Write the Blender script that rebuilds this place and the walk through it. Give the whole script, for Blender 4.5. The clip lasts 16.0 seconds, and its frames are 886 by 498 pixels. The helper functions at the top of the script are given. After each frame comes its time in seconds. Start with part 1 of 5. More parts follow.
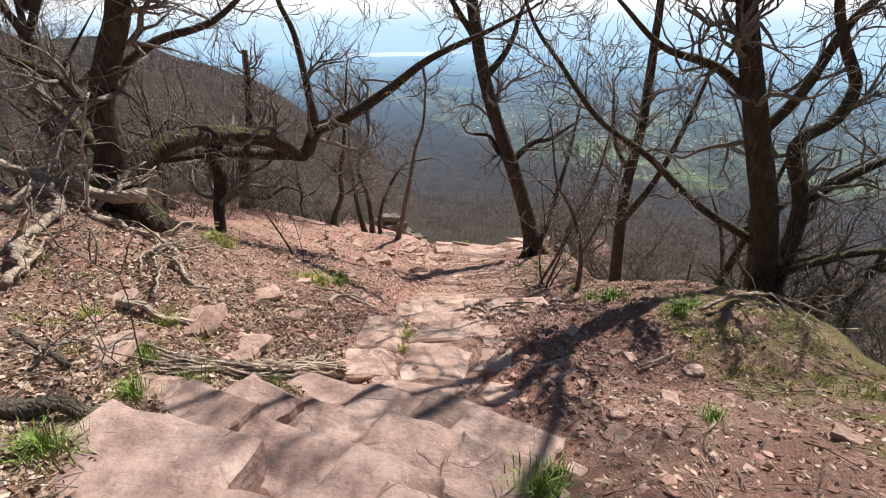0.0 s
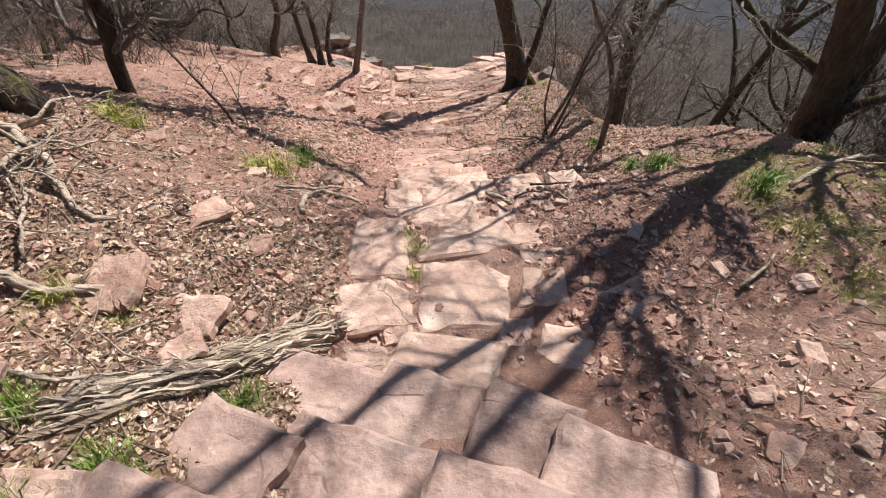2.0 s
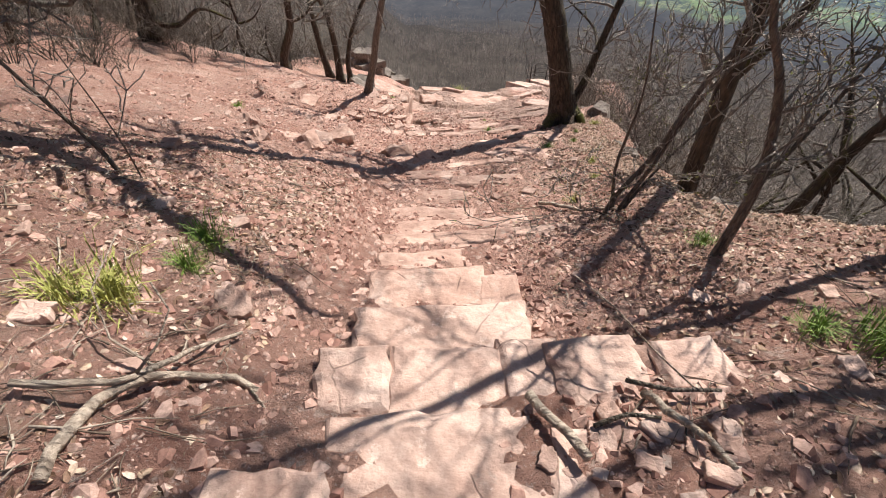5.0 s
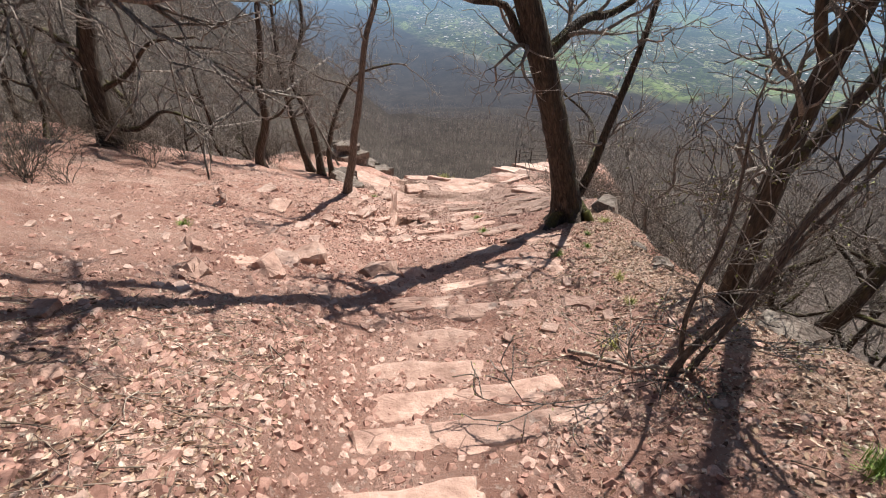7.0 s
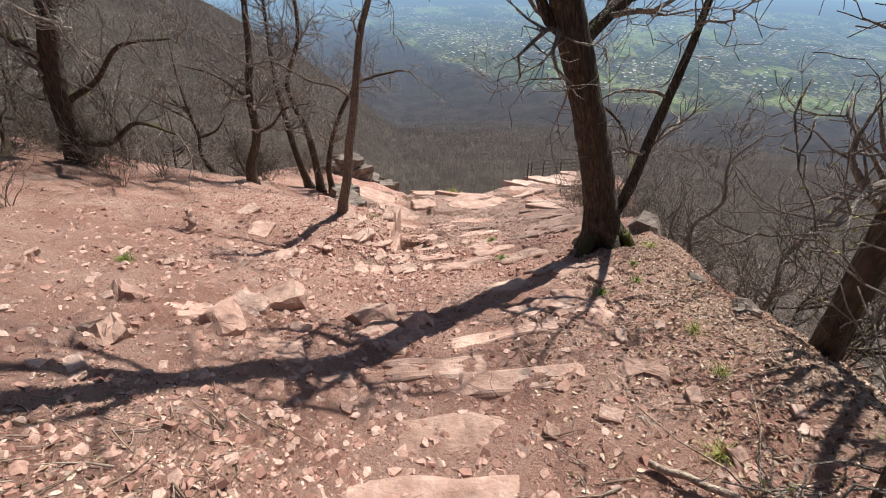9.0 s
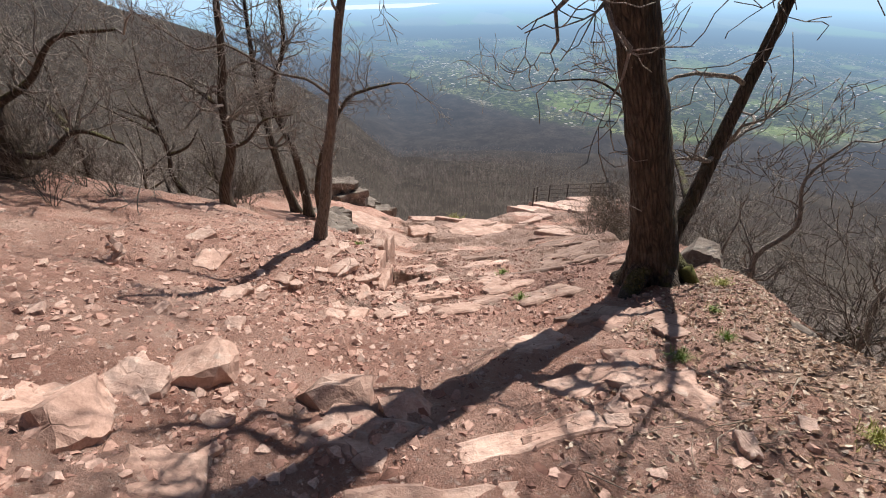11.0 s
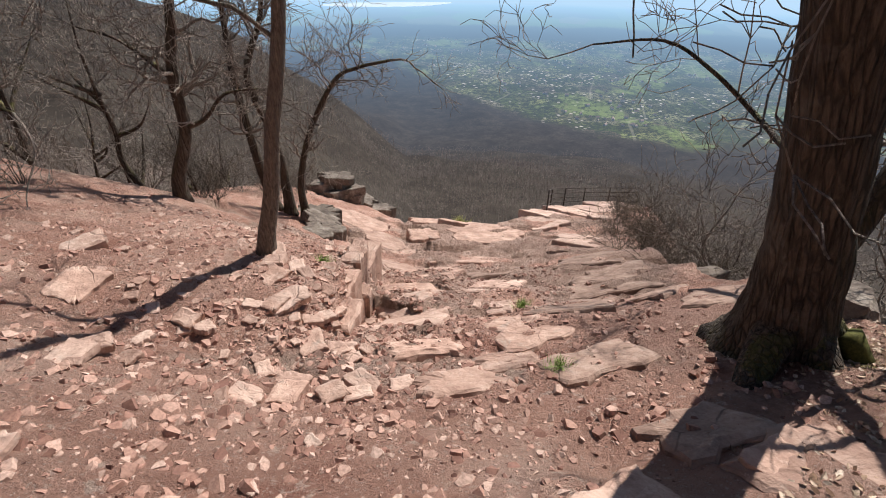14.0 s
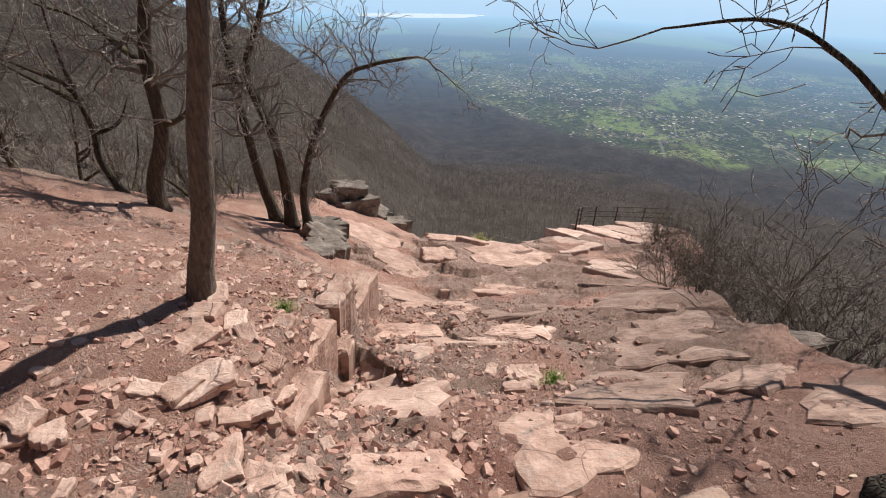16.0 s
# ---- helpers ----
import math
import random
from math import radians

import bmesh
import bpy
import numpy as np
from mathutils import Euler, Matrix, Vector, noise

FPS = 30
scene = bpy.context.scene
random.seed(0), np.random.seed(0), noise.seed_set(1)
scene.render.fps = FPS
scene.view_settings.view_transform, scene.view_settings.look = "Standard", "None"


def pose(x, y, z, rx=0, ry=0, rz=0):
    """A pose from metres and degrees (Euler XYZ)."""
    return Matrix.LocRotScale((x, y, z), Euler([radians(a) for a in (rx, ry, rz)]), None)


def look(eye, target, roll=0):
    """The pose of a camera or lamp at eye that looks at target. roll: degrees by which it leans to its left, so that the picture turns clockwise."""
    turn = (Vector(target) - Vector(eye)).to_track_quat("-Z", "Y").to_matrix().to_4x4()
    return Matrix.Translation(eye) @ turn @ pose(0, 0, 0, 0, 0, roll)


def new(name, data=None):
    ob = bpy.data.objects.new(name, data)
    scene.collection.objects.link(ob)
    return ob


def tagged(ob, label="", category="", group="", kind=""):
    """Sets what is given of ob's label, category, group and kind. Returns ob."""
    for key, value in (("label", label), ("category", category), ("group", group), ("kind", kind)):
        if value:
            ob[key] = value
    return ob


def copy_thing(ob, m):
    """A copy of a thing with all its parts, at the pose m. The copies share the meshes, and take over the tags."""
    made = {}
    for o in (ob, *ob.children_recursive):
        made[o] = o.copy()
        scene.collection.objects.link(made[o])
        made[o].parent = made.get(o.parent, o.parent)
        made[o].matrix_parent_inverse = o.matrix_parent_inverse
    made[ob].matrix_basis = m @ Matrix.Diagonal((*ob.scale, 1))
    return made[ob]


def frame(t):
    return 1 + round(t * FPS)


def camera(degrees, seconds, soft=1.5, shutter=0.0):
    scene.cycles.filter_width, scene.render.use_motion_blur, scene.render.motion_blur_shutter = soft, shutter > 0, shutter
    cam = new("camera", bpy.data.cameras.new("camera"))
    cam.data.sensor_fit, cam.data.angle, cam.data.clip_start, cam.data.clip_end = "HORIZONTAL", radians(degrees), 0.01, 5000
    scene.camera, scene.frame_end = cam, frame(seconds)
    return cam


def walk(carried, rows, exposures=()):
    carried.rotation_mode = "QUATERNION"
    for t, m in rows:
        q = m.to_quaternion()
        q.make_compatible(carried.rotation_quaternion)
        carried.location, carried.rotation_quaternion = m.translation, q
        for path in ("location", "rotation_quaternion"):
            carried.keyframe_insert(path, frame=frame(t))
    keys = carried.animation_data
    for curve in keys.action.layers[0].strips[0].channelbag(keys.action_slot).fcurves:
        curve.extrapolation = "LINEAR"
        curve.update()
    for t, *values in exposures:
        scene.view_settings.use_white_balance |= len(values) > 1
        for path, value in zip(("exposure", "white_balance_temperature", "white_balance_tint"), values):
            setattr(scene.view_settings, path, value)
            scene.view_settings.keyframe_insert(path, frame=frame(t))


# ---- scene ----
cam = camera(85.8, 16.0, 1.0)
PATH = [
    (0, (0.015, 0.041, 1.429), (0.005, 1.825, 0.523), -0.3),
    (0.5, (-0.128, 0.364, 1.351), (-0.161, 2.068, 0.305), -0.5),
    (1, (-0.286, 0.759, 1.316), (-0.279, 2.347, 0.101), -0.9),
    (1.5, (-0.358, 1.15, 1.225), (-0.291, 2.599, -0.152), -1.1),
    (2, (-0.369, 1.447, 1.152), (-0.241, 2.78, -0.334), -0.6),
    (2.3, (-0.321, 1.648, 1.038), (-0.187, 2.956, -0.469), -0.7),
    (2.5, (-0.314, 1.777, 0.979), (-0.158, 3.088, -0.523), 0.0),
    (3, (-0.222, 2.079, 0.814), (-0.085, 3.379, -0.7), 0.7),
    (3.5, (-0.19, 2.382, 0.668), (-0.086, 3.68, -0.85), 1.0),
    (4, (-0.185, 2.762, 0.478), (-0.107, 4.091, -1.015), 0.6),
    (4.5, (-0.077, 3.172, 0.244), (-0.015, 4.525, -1.227), 1.2),
    (5, (-0.079, 3.582, 0.159), (-0.028, 4.975, -1.276), 1.5),
    (5.2, (-0.1, 3.703, 0.149), (-0.032, 5.128, -1.253), 2.2),
    (7.3, (-0.072, 5.224, -0.322), (0.034, 6.84, -1.495), -0.3),
    (7.5, (-0.038, 5.34, -0.371), (0.065, 6.965, -1.533), -0.6),
    (8, (-0.047, 5.621, -0.536), (0.06, 7.252, -1.689), -0.5),
    (8.2, (-0.063, 5.74, -0.586), (0.039, 7.37, -1.742), -0.7),
    (10.3, (0.034, 7.083, -1.34), (0.073, 8.741, -2.457), -0.6),
    (10.5, (0.023, 7.229, -1.431), (0.063, 8.893, -2.54), -0.6),
    (11, (0.011, 7.574, -1.647), (0.086, 9.274, -2.698), -0.9),
    (11.5, (0.029, 7.881, -1.791), (0.14, 9.589, -2.827), -1.1),
    (12, (0.017, 8.23, -1.935), (0.146, 9.942, -2.96), -0.5),
    (12.5, (0.054, 8.571, -1.998), (0.163, 10.3, -2.997), -0.3),
    (13, (0.09, 8.848, -2.118), (0.161, 10.567, -3.137), 0.1),
    (13.5, (0.104, 9.136, -2.332), (0.171, 10.85, -3.362), 0.6),
    (14, (0.173, 9.416, -2.508), (0.225, 11.116, -3.56), 0.6),
    (14.5, (0.231, 9.667, -2.622), (0.253, 11.365, -3.678), 1.2),
    (15, (0.239, 10.001, -2.795), (0.244, 11.706, -3.841), 1.4),
    (15.5, (0.296, 10.384, -2.915), (0.289, 12.091, -3.956), 1.6),
    (16, (0.339, 10.76, -2.965), (0.298, 12.48, -3.984), 1.5),
]
walk(cam, [(t, look(eye, target, roll)) for t, eye, target, roll in PATH], [(0, 0.42), (0.7, 0.38), (1.5, 0.5), (2.5, 0.65), (5, 0.66), (8, 0.58), (12, 0.4), (16, 0.24)])

# ---- light ----
SUN_WAY = Vector((0.56, 0.73, 1.0)).normalized()
sun_data = bpy.data.lights.new("sun", "SUN")
sun_data.energy, sun_data.angle, sun_data.color = 5.0, radians(0.55), (1.0, 0.958, 0.905)
sun = new("sun", sun_data)
sun.matrix_world = look(SUN_WAY * 60, (0, 0, 0))
world = bpy.data.worlds.new("sky")
scene.world = world
world.use_nodes = True
sky = world.node_tree.nodes.new("ShaderNodeTexSky")
sky.sky_type, sky.sun_disc = "NISHITA", False
sky.sun_elevation, sky.sun_rotation = math.asin(SUN_WAY.z), math.atan2(SUN_WAY.x, SUN_WAY.y)
sky.altitude, sky.air_density, sky.dust_density = 500, 1.0, 0.6
backing = world.node_tree.nodes["Background"]
backing.inputs["Strength"].default_value = 0.05
world.node_tree.links.new(sky.outputs[0], backing.inputs["Color"])


# ---- materials ----
class Shader:
    """Short hand for building a node material."""

    def __init__(self, name):
        self.mat = bpy.data.materials.new(name)
        self.mat.use_nodes = True
        self.tree = self.mat.node_tree
        self.bsdf = self.tree.nodes["Principled BSDF"]
        self.bsdf.inputs["Specular IOR Level"].default_value = 0.25
        self.geo = self.node("ShaderNodeNewGeometry")
        self.where = self.geo.outputs["Position"]

    def node(self, kind):
        return self.tree.nodes.new(kind)

    def link(self, a, b):
        if isinstance(a, (int, float)):
            b.default_value = a
        elif isinstance(a, tuple):
            b.default_value = (*a, 1.0) if len(a) == 3 and b.type == "RGBA" else a
        else:
            self.tree.links.new(a, b)

    def stretch(self, sx, sy, sz):
        m = self.node("ShaderNodeMapping")
        m.inputs["Scale"].default_value = (sx, sy, sz)
        self.link(self.where, m.inputs["Vector"])
        return m.outputs[0]

    def noise(self, scale, detail=5.0, roughness=0.6, at=None, distortion=0.0):
        n = self.node("ShaderNodeTexNoise")
        n.inputs["Scale"].default_value, n.inputs["Detail"].default_value = scale, detail
        n.inputs["Roughness"].default_value, n.inputs["Distortion"].default_value = roughness, distortion
        self.link(at or self.where, n.inputs["Vector"])
        return n.outputs["Fac"]

    def cells(self, scale, feature="F1", at=None, out="Distance"):
        n = self.node("ShaderNodeTexVoronoi")
        n.feature = feature
        n.inputs["Scale"].default_value = scale
        self.link(at or self.where, n.inputs["Vector"])
        return n.outputs[out]

    def span(self, value, a, b, c=0.0, d=1.0):
        n = self.node("ShaderNodeMapRange")
        n.interpolation_type = "SMOOTHSTEP"
        self.link(value, n.inputs["Value"])
        for key, v in zip(("From Min", "From Max", "To Min", "To Max"), (a, b, c, d)):
            n.inputs[key].default_value = v
        return n.outputs[0]

    def mix(self, fac, a, b, kind="MIX"):
        n = self.node("ShaderNodeMix")
        n.data_type, n.blend_type = "RGBA", kind
        self.link(fac, n.inputs[0])
        self.link(a, n.inputs[6])
        self.link(b, n.inputs[7])
        return n.outputs[2]

    def ramp(self, fac, *stops):
        n = self.node("ShaderNodeValToRGB")
        while len(n.color_ramp.elements) < len(stops):
            n.color_ramp.elements.new(0.5)
        for e, (at, colour) in zip(n.color_ramp.elements, stops):
            e.position, e.color = at, (*colour, 1)
        self.link(fac, n.inputs[0])
        return n.outputs[0]

    def calc(self, op, a, b=0.0):
        n = self.node("ShaderNodeMath")
        n.operation = op
        self.link(a, n.inputs[0])
        self.link(b, n.inputs[1])
        return n.outputs[0]

    def attribute(self, name):
        n = self.node("ShaderNodeAttribute")
        n.attribute_name = name
        return n.outputs["Fac"]

    def by_object(self):
        return self.node("ShaderNodeObjectInfo").outputs["Random"]

    def by_island(self):
        return self.geo.outputs["Random Per Island"]

    def bump(self, height, strength, distance):
        n = self.node("ShaderNodeBump")
        n.inputs["Strength"].default_value, n.inputs["Distance"].default_value = strength, distance
        self.link(height, n.inputs["Height"])
        self.link(n.outputs[0], self.bsdf.inputs["Normal"])

    def done(self, colour, roughness=0.85):
        self.link(colour, self.bsdf.inputs["Base Color"])
        self.link(roughness, self.bsdf.inputs["Roughness"])
        return self.mat


def soil_material():
    s = Shader("red_sandstone_soil")
    coarse, fine = s.noise(1.1, 4), s.noise(30, 6, 0.75)
    base = s.ramp(coarse, (0.3, (0.40, 0.195, 0.142)), (0.5, (0.54, 0.31, 0.235)), (0.72, (0.66, 0.43, 0.34)))
    base = s.mix(s.span(fine, 0.5, 0.68, 0, 0.6), base, (0.30, 0.15, 0.11))
    base = s.mix(s.span(s.noise(9, 6, 0.75), 0.56, 0.66, 0, 0.8), base, (0.70, 0.53, 0.44))
    base = s.mix(s.span(s.noise(60, 4, 0.8), 0.56, 0.66, 0, 0.75), base, (0.74, 0.58, 0.49))
    base = s.mix(s.span(s.noise(85, 3, 0.8), 0.6, 0.7, 0, 0.6), base, (0.17, 0.095, 0.072))
    leafy = s.ramp(s.noise(40, 5, 0.8), (0.36, (0.31, 0.18, 0.13)), (0.5, (0.52, 0.34, 0.25)), (0.64, (0.72, 0.55, 0.42)))
    patch = s.span(s.calc("ADD", s.attribute("litter"), s.calc("MULTIPLY", s.calc("SUBTRACT", s.noise(2.6, 6, 0.75), 0.5), 1.8)), 0.42, 0.72)
    base = s.mix(patch, base, leafy)
    # Darker humus soil that also paints in shade of branches and the oak.
    humus_shade = s.span(s.calc("ADD", s.attribute("humus_shade"), s.calc("MULTIPLY", s.calc("SUBTRACT", s.noise(3.3, 7, 0.75), 0.5), 1.6)), 0.35, 0.7, 0, 0.75)
    base = s.mix(humus_shade, base, s.ramp(s.noise(22, 6, 0.75), (0.35, (0.23, 0.125, 0.095)), (0.65, (0.50, 0.30, 0.235))))
    moss = s.span(s.calc("MULTIPLY", s.attribute("moss"), s.noise(3.4, 7, 0.75)), 0.36, 0.5, 0, 0.85)
    base = s.mix(moss, base, s.ramp(fine, (0.35, (0.14, 0.13, 0.04)), (0.65, (0.42, 0.39, 0.13))))
    rock = s.ramp(s.noise(2.4, 8, 0.72, s.stretch(1, 1, 1.2)), (0.28, (0.30, 0.175, 0.135)), (0.5, (0.50, 0.34, 0.27)), (0.7, (0.68, 0.51, 0.42)))
    rock = s.mix(s.span(s.attribute("plate"), 0.3, 0.95, 0, 0.6), rock, (0.30, 0.19, 0.148))
    rock = s.mix(s.span(s.noise(9, 6, 0.75), 0.58, 0.72, 0, 0.45), rock, (0.36, 0.31, 0.265))
    rock = s.mix(s.span(s.noise(55, 5, 0.75), 0.5, 0.68, 0, 0.7), rock, (0.27, 0.16, 0.125))
    base = s.mix(s.span(s.attribute("rock"), 0.4, 0.7), base, rock)
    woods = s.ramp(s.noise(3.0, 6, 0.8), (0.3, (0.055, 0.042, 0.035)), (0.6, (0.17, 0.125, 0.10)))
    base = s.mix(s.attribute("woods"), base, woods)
    s.bump(s.calc("ADD", s.noise(14, 8, 0.78), s.calc("MULTIPLY", s.noise(70, 4, 0.75), 0.5)), 1.0, 0.085)
    return s.done(base, 0.92)


def stone_material(name, tones, lichen=0.35):
    s = Shader(name)
    drift = s.calc("MULTIPLY", s.by_object(), 40.0)
    comb = s.node("ShaderNodeVectorMath")
    comb.operation = "ADD"
    s.link(s.where, comb.inputs[0])
    s.link(drift, comb.inputs[1])
    at = comb.outputs[0]
    base = s.ramp(s.noise(3.2, 7, 0.7, at), (0.3, tones[0]), (0.52, tones[1]), (0.72, tones[2]))
    base = s.mix(s.span(s.noise(28, 5, 0.7, at), 0.5, 0.75, 0, 0.35), base, tones[0])
    base = s.mix(s.span(s.noise(5.5, 6, 0.75, at, 0.6), 0.56, 0.68, 0, lichen), base, (0.40, 0.36, 0.31))
    pale = s.span(s.by_object(), 0.0, 1.0, 0.86, 1.12)
    tint = s.node("ShaderNodeHueSaturation")
    s.link(pale, tint.inputs["Value"])
    s.link(base, tint.inputs["Color"])
    col = s.mix(s.span(s.noise(1.3, 5, 0.7, at), 0.5, 0.7, 0, 0.5), tint.outputs[0], tones[0])
    height = s.calc("ADD", s.noise(8, 6, 0.58, at), s.calc("MULTIPLY", s.noise(2.5, 5, 0.6, s.stretch(1, 1, 1.4)), 0.9))
    col = s.mix(s.span(s.noise(13, 8, 0.82, at, 0.4), 0.52, 0.64, 0, 0.3), col, tones[0])
    col = s.mix(s.span(s.noise(6, 7, 0.8, at), 0.58, 0.64, 0, 0.55), col, tones[2])
    col = s.mix(s.span(s.noise(75, 4, 0.8, at), 0.58, 0.7, 0, 0.35), col, tones[0])
    height = s.calc("ADD", height, s.calc("MULTIPLY", s.noise(42, 5, 0.7, at), 0.12))
    bent = s.node("ShaderNodeVectorMath")
    bent.operation = "ADD"
    s.link(at, bent.inputs[0])
    s.link(s.calc("MULTIPLY", s.noise(3, 3, 0.5, at), 0.14), bent.inputs[1])
    crack = s.calc("MULTIPLY", s.span(s.cells(2.3, "DISTANCE_TO_EDGE", bent.outputs[0]), 0.016, 0.003), s.span(s.noise(1.7, 3, 0.6, at), 0.52, 0.6))
    col = s.mix(s.calc("MULTIPLY", crack, 0.55), col, tuple(c * 0.45 for c in tones[0]))
    height = s.calc("SUBTRACT", height, s.calc("MULTIPLY", crack, 0.15))
    s.bump(height, 0.6, 0.05)
    return s.done(col, 0.88)


def scatter_material(name, tones, roughness=0.9, grain=60):
    s = Shader(name)
    steps = [(i / max(1, len(tones) - 1), t) for i, t in enumerate(tones)]
    base = s.ramp(s.by_island(), *steps)
    base = s.mix(s.span(s.noise(grain, 4, 0.7), 0.35, 0.7, 0, 0.5), base, tuple(c * 0.55 for c in tones[0]))
    return s.done(base, roughness)


def blade_material(name, tones):
    s = Shader(name)
    base = s.ramp(s.noise(90, 3, 0.7), *[(0.32 + 0.18 * i, t) for i, t in enumerate(tones)])
    return s.done(base, 0.6)


def bark_material(name, dark, light, moss=0.0, pitch=1.0, furrow=0.3, lean=0.0):
    """lean: degrees by which the trunk's axis leans to the west, so that the grain runs along it."""
    s = Shader(name)
    turned = s.node("ShaderNodeMapping")
    turned.inputs["Rotation"].default_value = (0, radians(lean), 0)
    s.link(s.where, turned.inputs["Vector"])
    s.where = turned.outputs[0]
    grain = s.noise(16 * pitch, 7, 0.7, s.stretch(1, 1, 0.45 - 0.35 * furrow), 0.15)
    ridge = s.calc("MULTIPLY", s.cells(13 * pitch, "DISTANCE_TO_EDGE", s.stretch(1, 1, 0.11)), 1.0)
    base = s.ramp(grain, (0.3, dark), (0.7, light))
    base = s.mix(s.span(ridge, 0.0, 0.12), s.mix(0.7 * furrow, base, dark), base)
    base = s.mix(s.span(s.noise(2.6, 5, 0.7), 0.55, 0.7, 0, 0.4), base, (0.20, 0.18, 0.155))
    if moss:
        s2 = s.node("ShaderNodeSeparateXYZ")
        s.link(s.geo.outputs["Normal"], s2.inputs[0])
        where = s.calc("MULTIPLY", s.span(s2.outputs[2], -0.1, 0.7), s.span(s.noise(4, 6, 0.7), 0.46, 0.6))
        base = s.mix(s.calc("MULTIPLY", where, moss), base, (0.13, 0.13, 0.03))
    s.bump(s.calc("ADD", s.calc("MULTIPLY", grain, 0.8), s.calc("MULTIPLY", s.span(ridge, 0.0, 0.2), furrow)), 1.0, 0.035)
    return s.done(base, 0.9)


def plain_material(name, colour, roughness=0.6, metal=0.0, grain=30, spread=0.4):
    s = Shader(name)
    s.bsdf.inputs["Metallic"].default_value = metal
    base = s.mix(s.span(s.noise(grain, 5, 0.7), 0.3, 0.75, 0, spread), colour, tuple(c * 0.45 for c in colour))
    s.bump(s.noise(grain * 2, 5), 0.3, 0.005)
    return s.done(base, roughness)


def valley_material():
    """Distant land with haze painted in as emission: woods, gardens, fields, a reservoir."""
    s = Shader("hazed_distant_land")
    xyz = s.node("ShaderNodeSeparateXYZ")
    s.link(s.where, xyz.inputs[0])
    far = s.node("ShaderNodeVectorMath")
    far.operation = "LENGTH"
    s.link(s.where, far.inputs[0])
    r = far.outputs["Value"]
    # Woods tones lowered to hold the shade the bare trees cast on themselves.
    woods = s.ramp(s.noise(0.03, 8, 0.75), (0.3, (0.028, 0.024, 0.021)), (0.5, (0.056, 0.046, 0.039)), (0.72, (0.10, 0.085, 0.07)))
    woods = s.mix(s.span(s.noise(0.22, 4, 0.7), 0.45, 0.65, 0, 0.7), woods, (0.034, 0.03, 0.026))
    plots = s.cells(0.016, out="Color")
    sep = s.node("ShaderNodeSeparateColor")
    s.link(plots, sep.inputs[0])
    garden = s.ramp(sep.outputs[0], (0.0, (0.06, 0.08, 0.035)), (0.35, (0.14, 0.165, 0.065)), (0.6, (0.15, 0.12, 0.095)), (0.8, (0.30, 0.34, 0.13)), (1.0, (0.30, 0.27, 0.21)))
    trees = s.span(s.noise(0.075, 7, 0.85), 0.44, 0.52)
    garden = s.mix(trees, garden, (0.045, 0.05, 0.035))
    town = s.span(s.noise(0.004, 4, 0.6), 0.42, 0.6)
    specks = s.calc("MULTIPLY", s.span(s.cells(0.048), 0.24, 0.15), town)
    garden = s.mix(specks, garden, (0.85, 0.78, 0.74))
    green = s.calc("MULTIPLY", s.span(s.noise(0.0055, 5, 0.65, s.stretch(1, 0.5, 1)), 0.54, 0.6), s.span(s.noise(0.05, 6, 0.8), 0.6, 0.5))
    garden = s.mix(s.calc("MULTIPLY", green, 0.7), garden, (0.24, 0.31, 0.11))
    lanes = s.span(s.cells(0.0035, "DISTANCE_TO_EDGE"), 0.010, 0.005, 0, 0.22)
    garden = s.mix(lanes, garden, (0.5, 0.46, 0.40))
    rim = s.calc("ADD", r, s.calc("MULTIPLY", s.calc("SUBTRACT", s.noise(0.0026, 5, 0.6), 0.5), 380.0))
    border = s.calc("ADD", s.span(xyz.outputs[0], -420, 360, 2150, 1080), s.span(xyz.outputs[0], 440, 860, 0, 210))
    edge = s.calc("SUBTRACT", rim, border)
    land = s.mix(s.span(edge, -30, 70), woods, garden)
    belt = s.calc("MULTIPLY", s.span(rim, 2380, 2520), s.span(rim, 3000, 2850))
    land = s.mix(belt, land, (0.06, 0.062, 0.058))
    field = s.cells(0.0042, at=s.stretch(1, 0.45, 1), out="Color")
    sep2 = s.node("ShaderNodeSeparateColor")
    s.link(field, sep2.inputs[0])
    meadow = s.ramp(sep2.outputs[1], (0.0, (0.12, 0.2, 0.07)), (0.4, (0.2, 0.3, 0.1)), (0.6, (0.11, 0.12, 0.09)), (1.0, (0.26, 0.27, 0.18)))
    land = s.mix(s.span(rim, 2880, 3020), land, meadow)
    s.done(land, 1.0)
    return painted_haze(s, r)


def painted_haze(s, r):
    """Painted haze: emission makes land beyond fifty metres paler and bluer with distance."""
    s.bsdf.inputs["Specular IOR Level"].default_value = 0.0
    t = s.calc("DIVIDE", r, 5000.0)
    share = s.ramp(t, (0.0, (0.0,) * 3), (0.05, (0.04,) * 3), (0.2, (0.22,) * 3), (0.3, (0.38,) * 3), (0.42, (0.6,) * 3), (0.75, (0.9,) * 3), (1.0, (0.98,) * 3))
    # Haze colour, given off as emission by the land itself.
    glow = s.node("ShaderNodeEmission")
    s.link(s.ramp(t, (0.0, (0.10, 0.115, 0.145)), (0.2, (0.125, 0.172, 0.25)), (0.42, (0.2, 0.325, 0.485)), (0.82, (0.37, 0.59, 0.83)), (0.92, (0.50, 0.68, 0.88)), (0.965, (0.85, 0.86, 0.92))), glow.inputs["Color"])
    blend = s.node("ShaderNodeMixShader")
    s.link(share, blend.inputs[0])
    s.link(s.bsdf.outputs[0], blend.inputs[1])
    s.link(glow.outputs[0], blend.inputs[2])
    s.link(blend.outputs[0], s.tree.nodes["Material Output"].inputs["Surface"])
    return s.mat


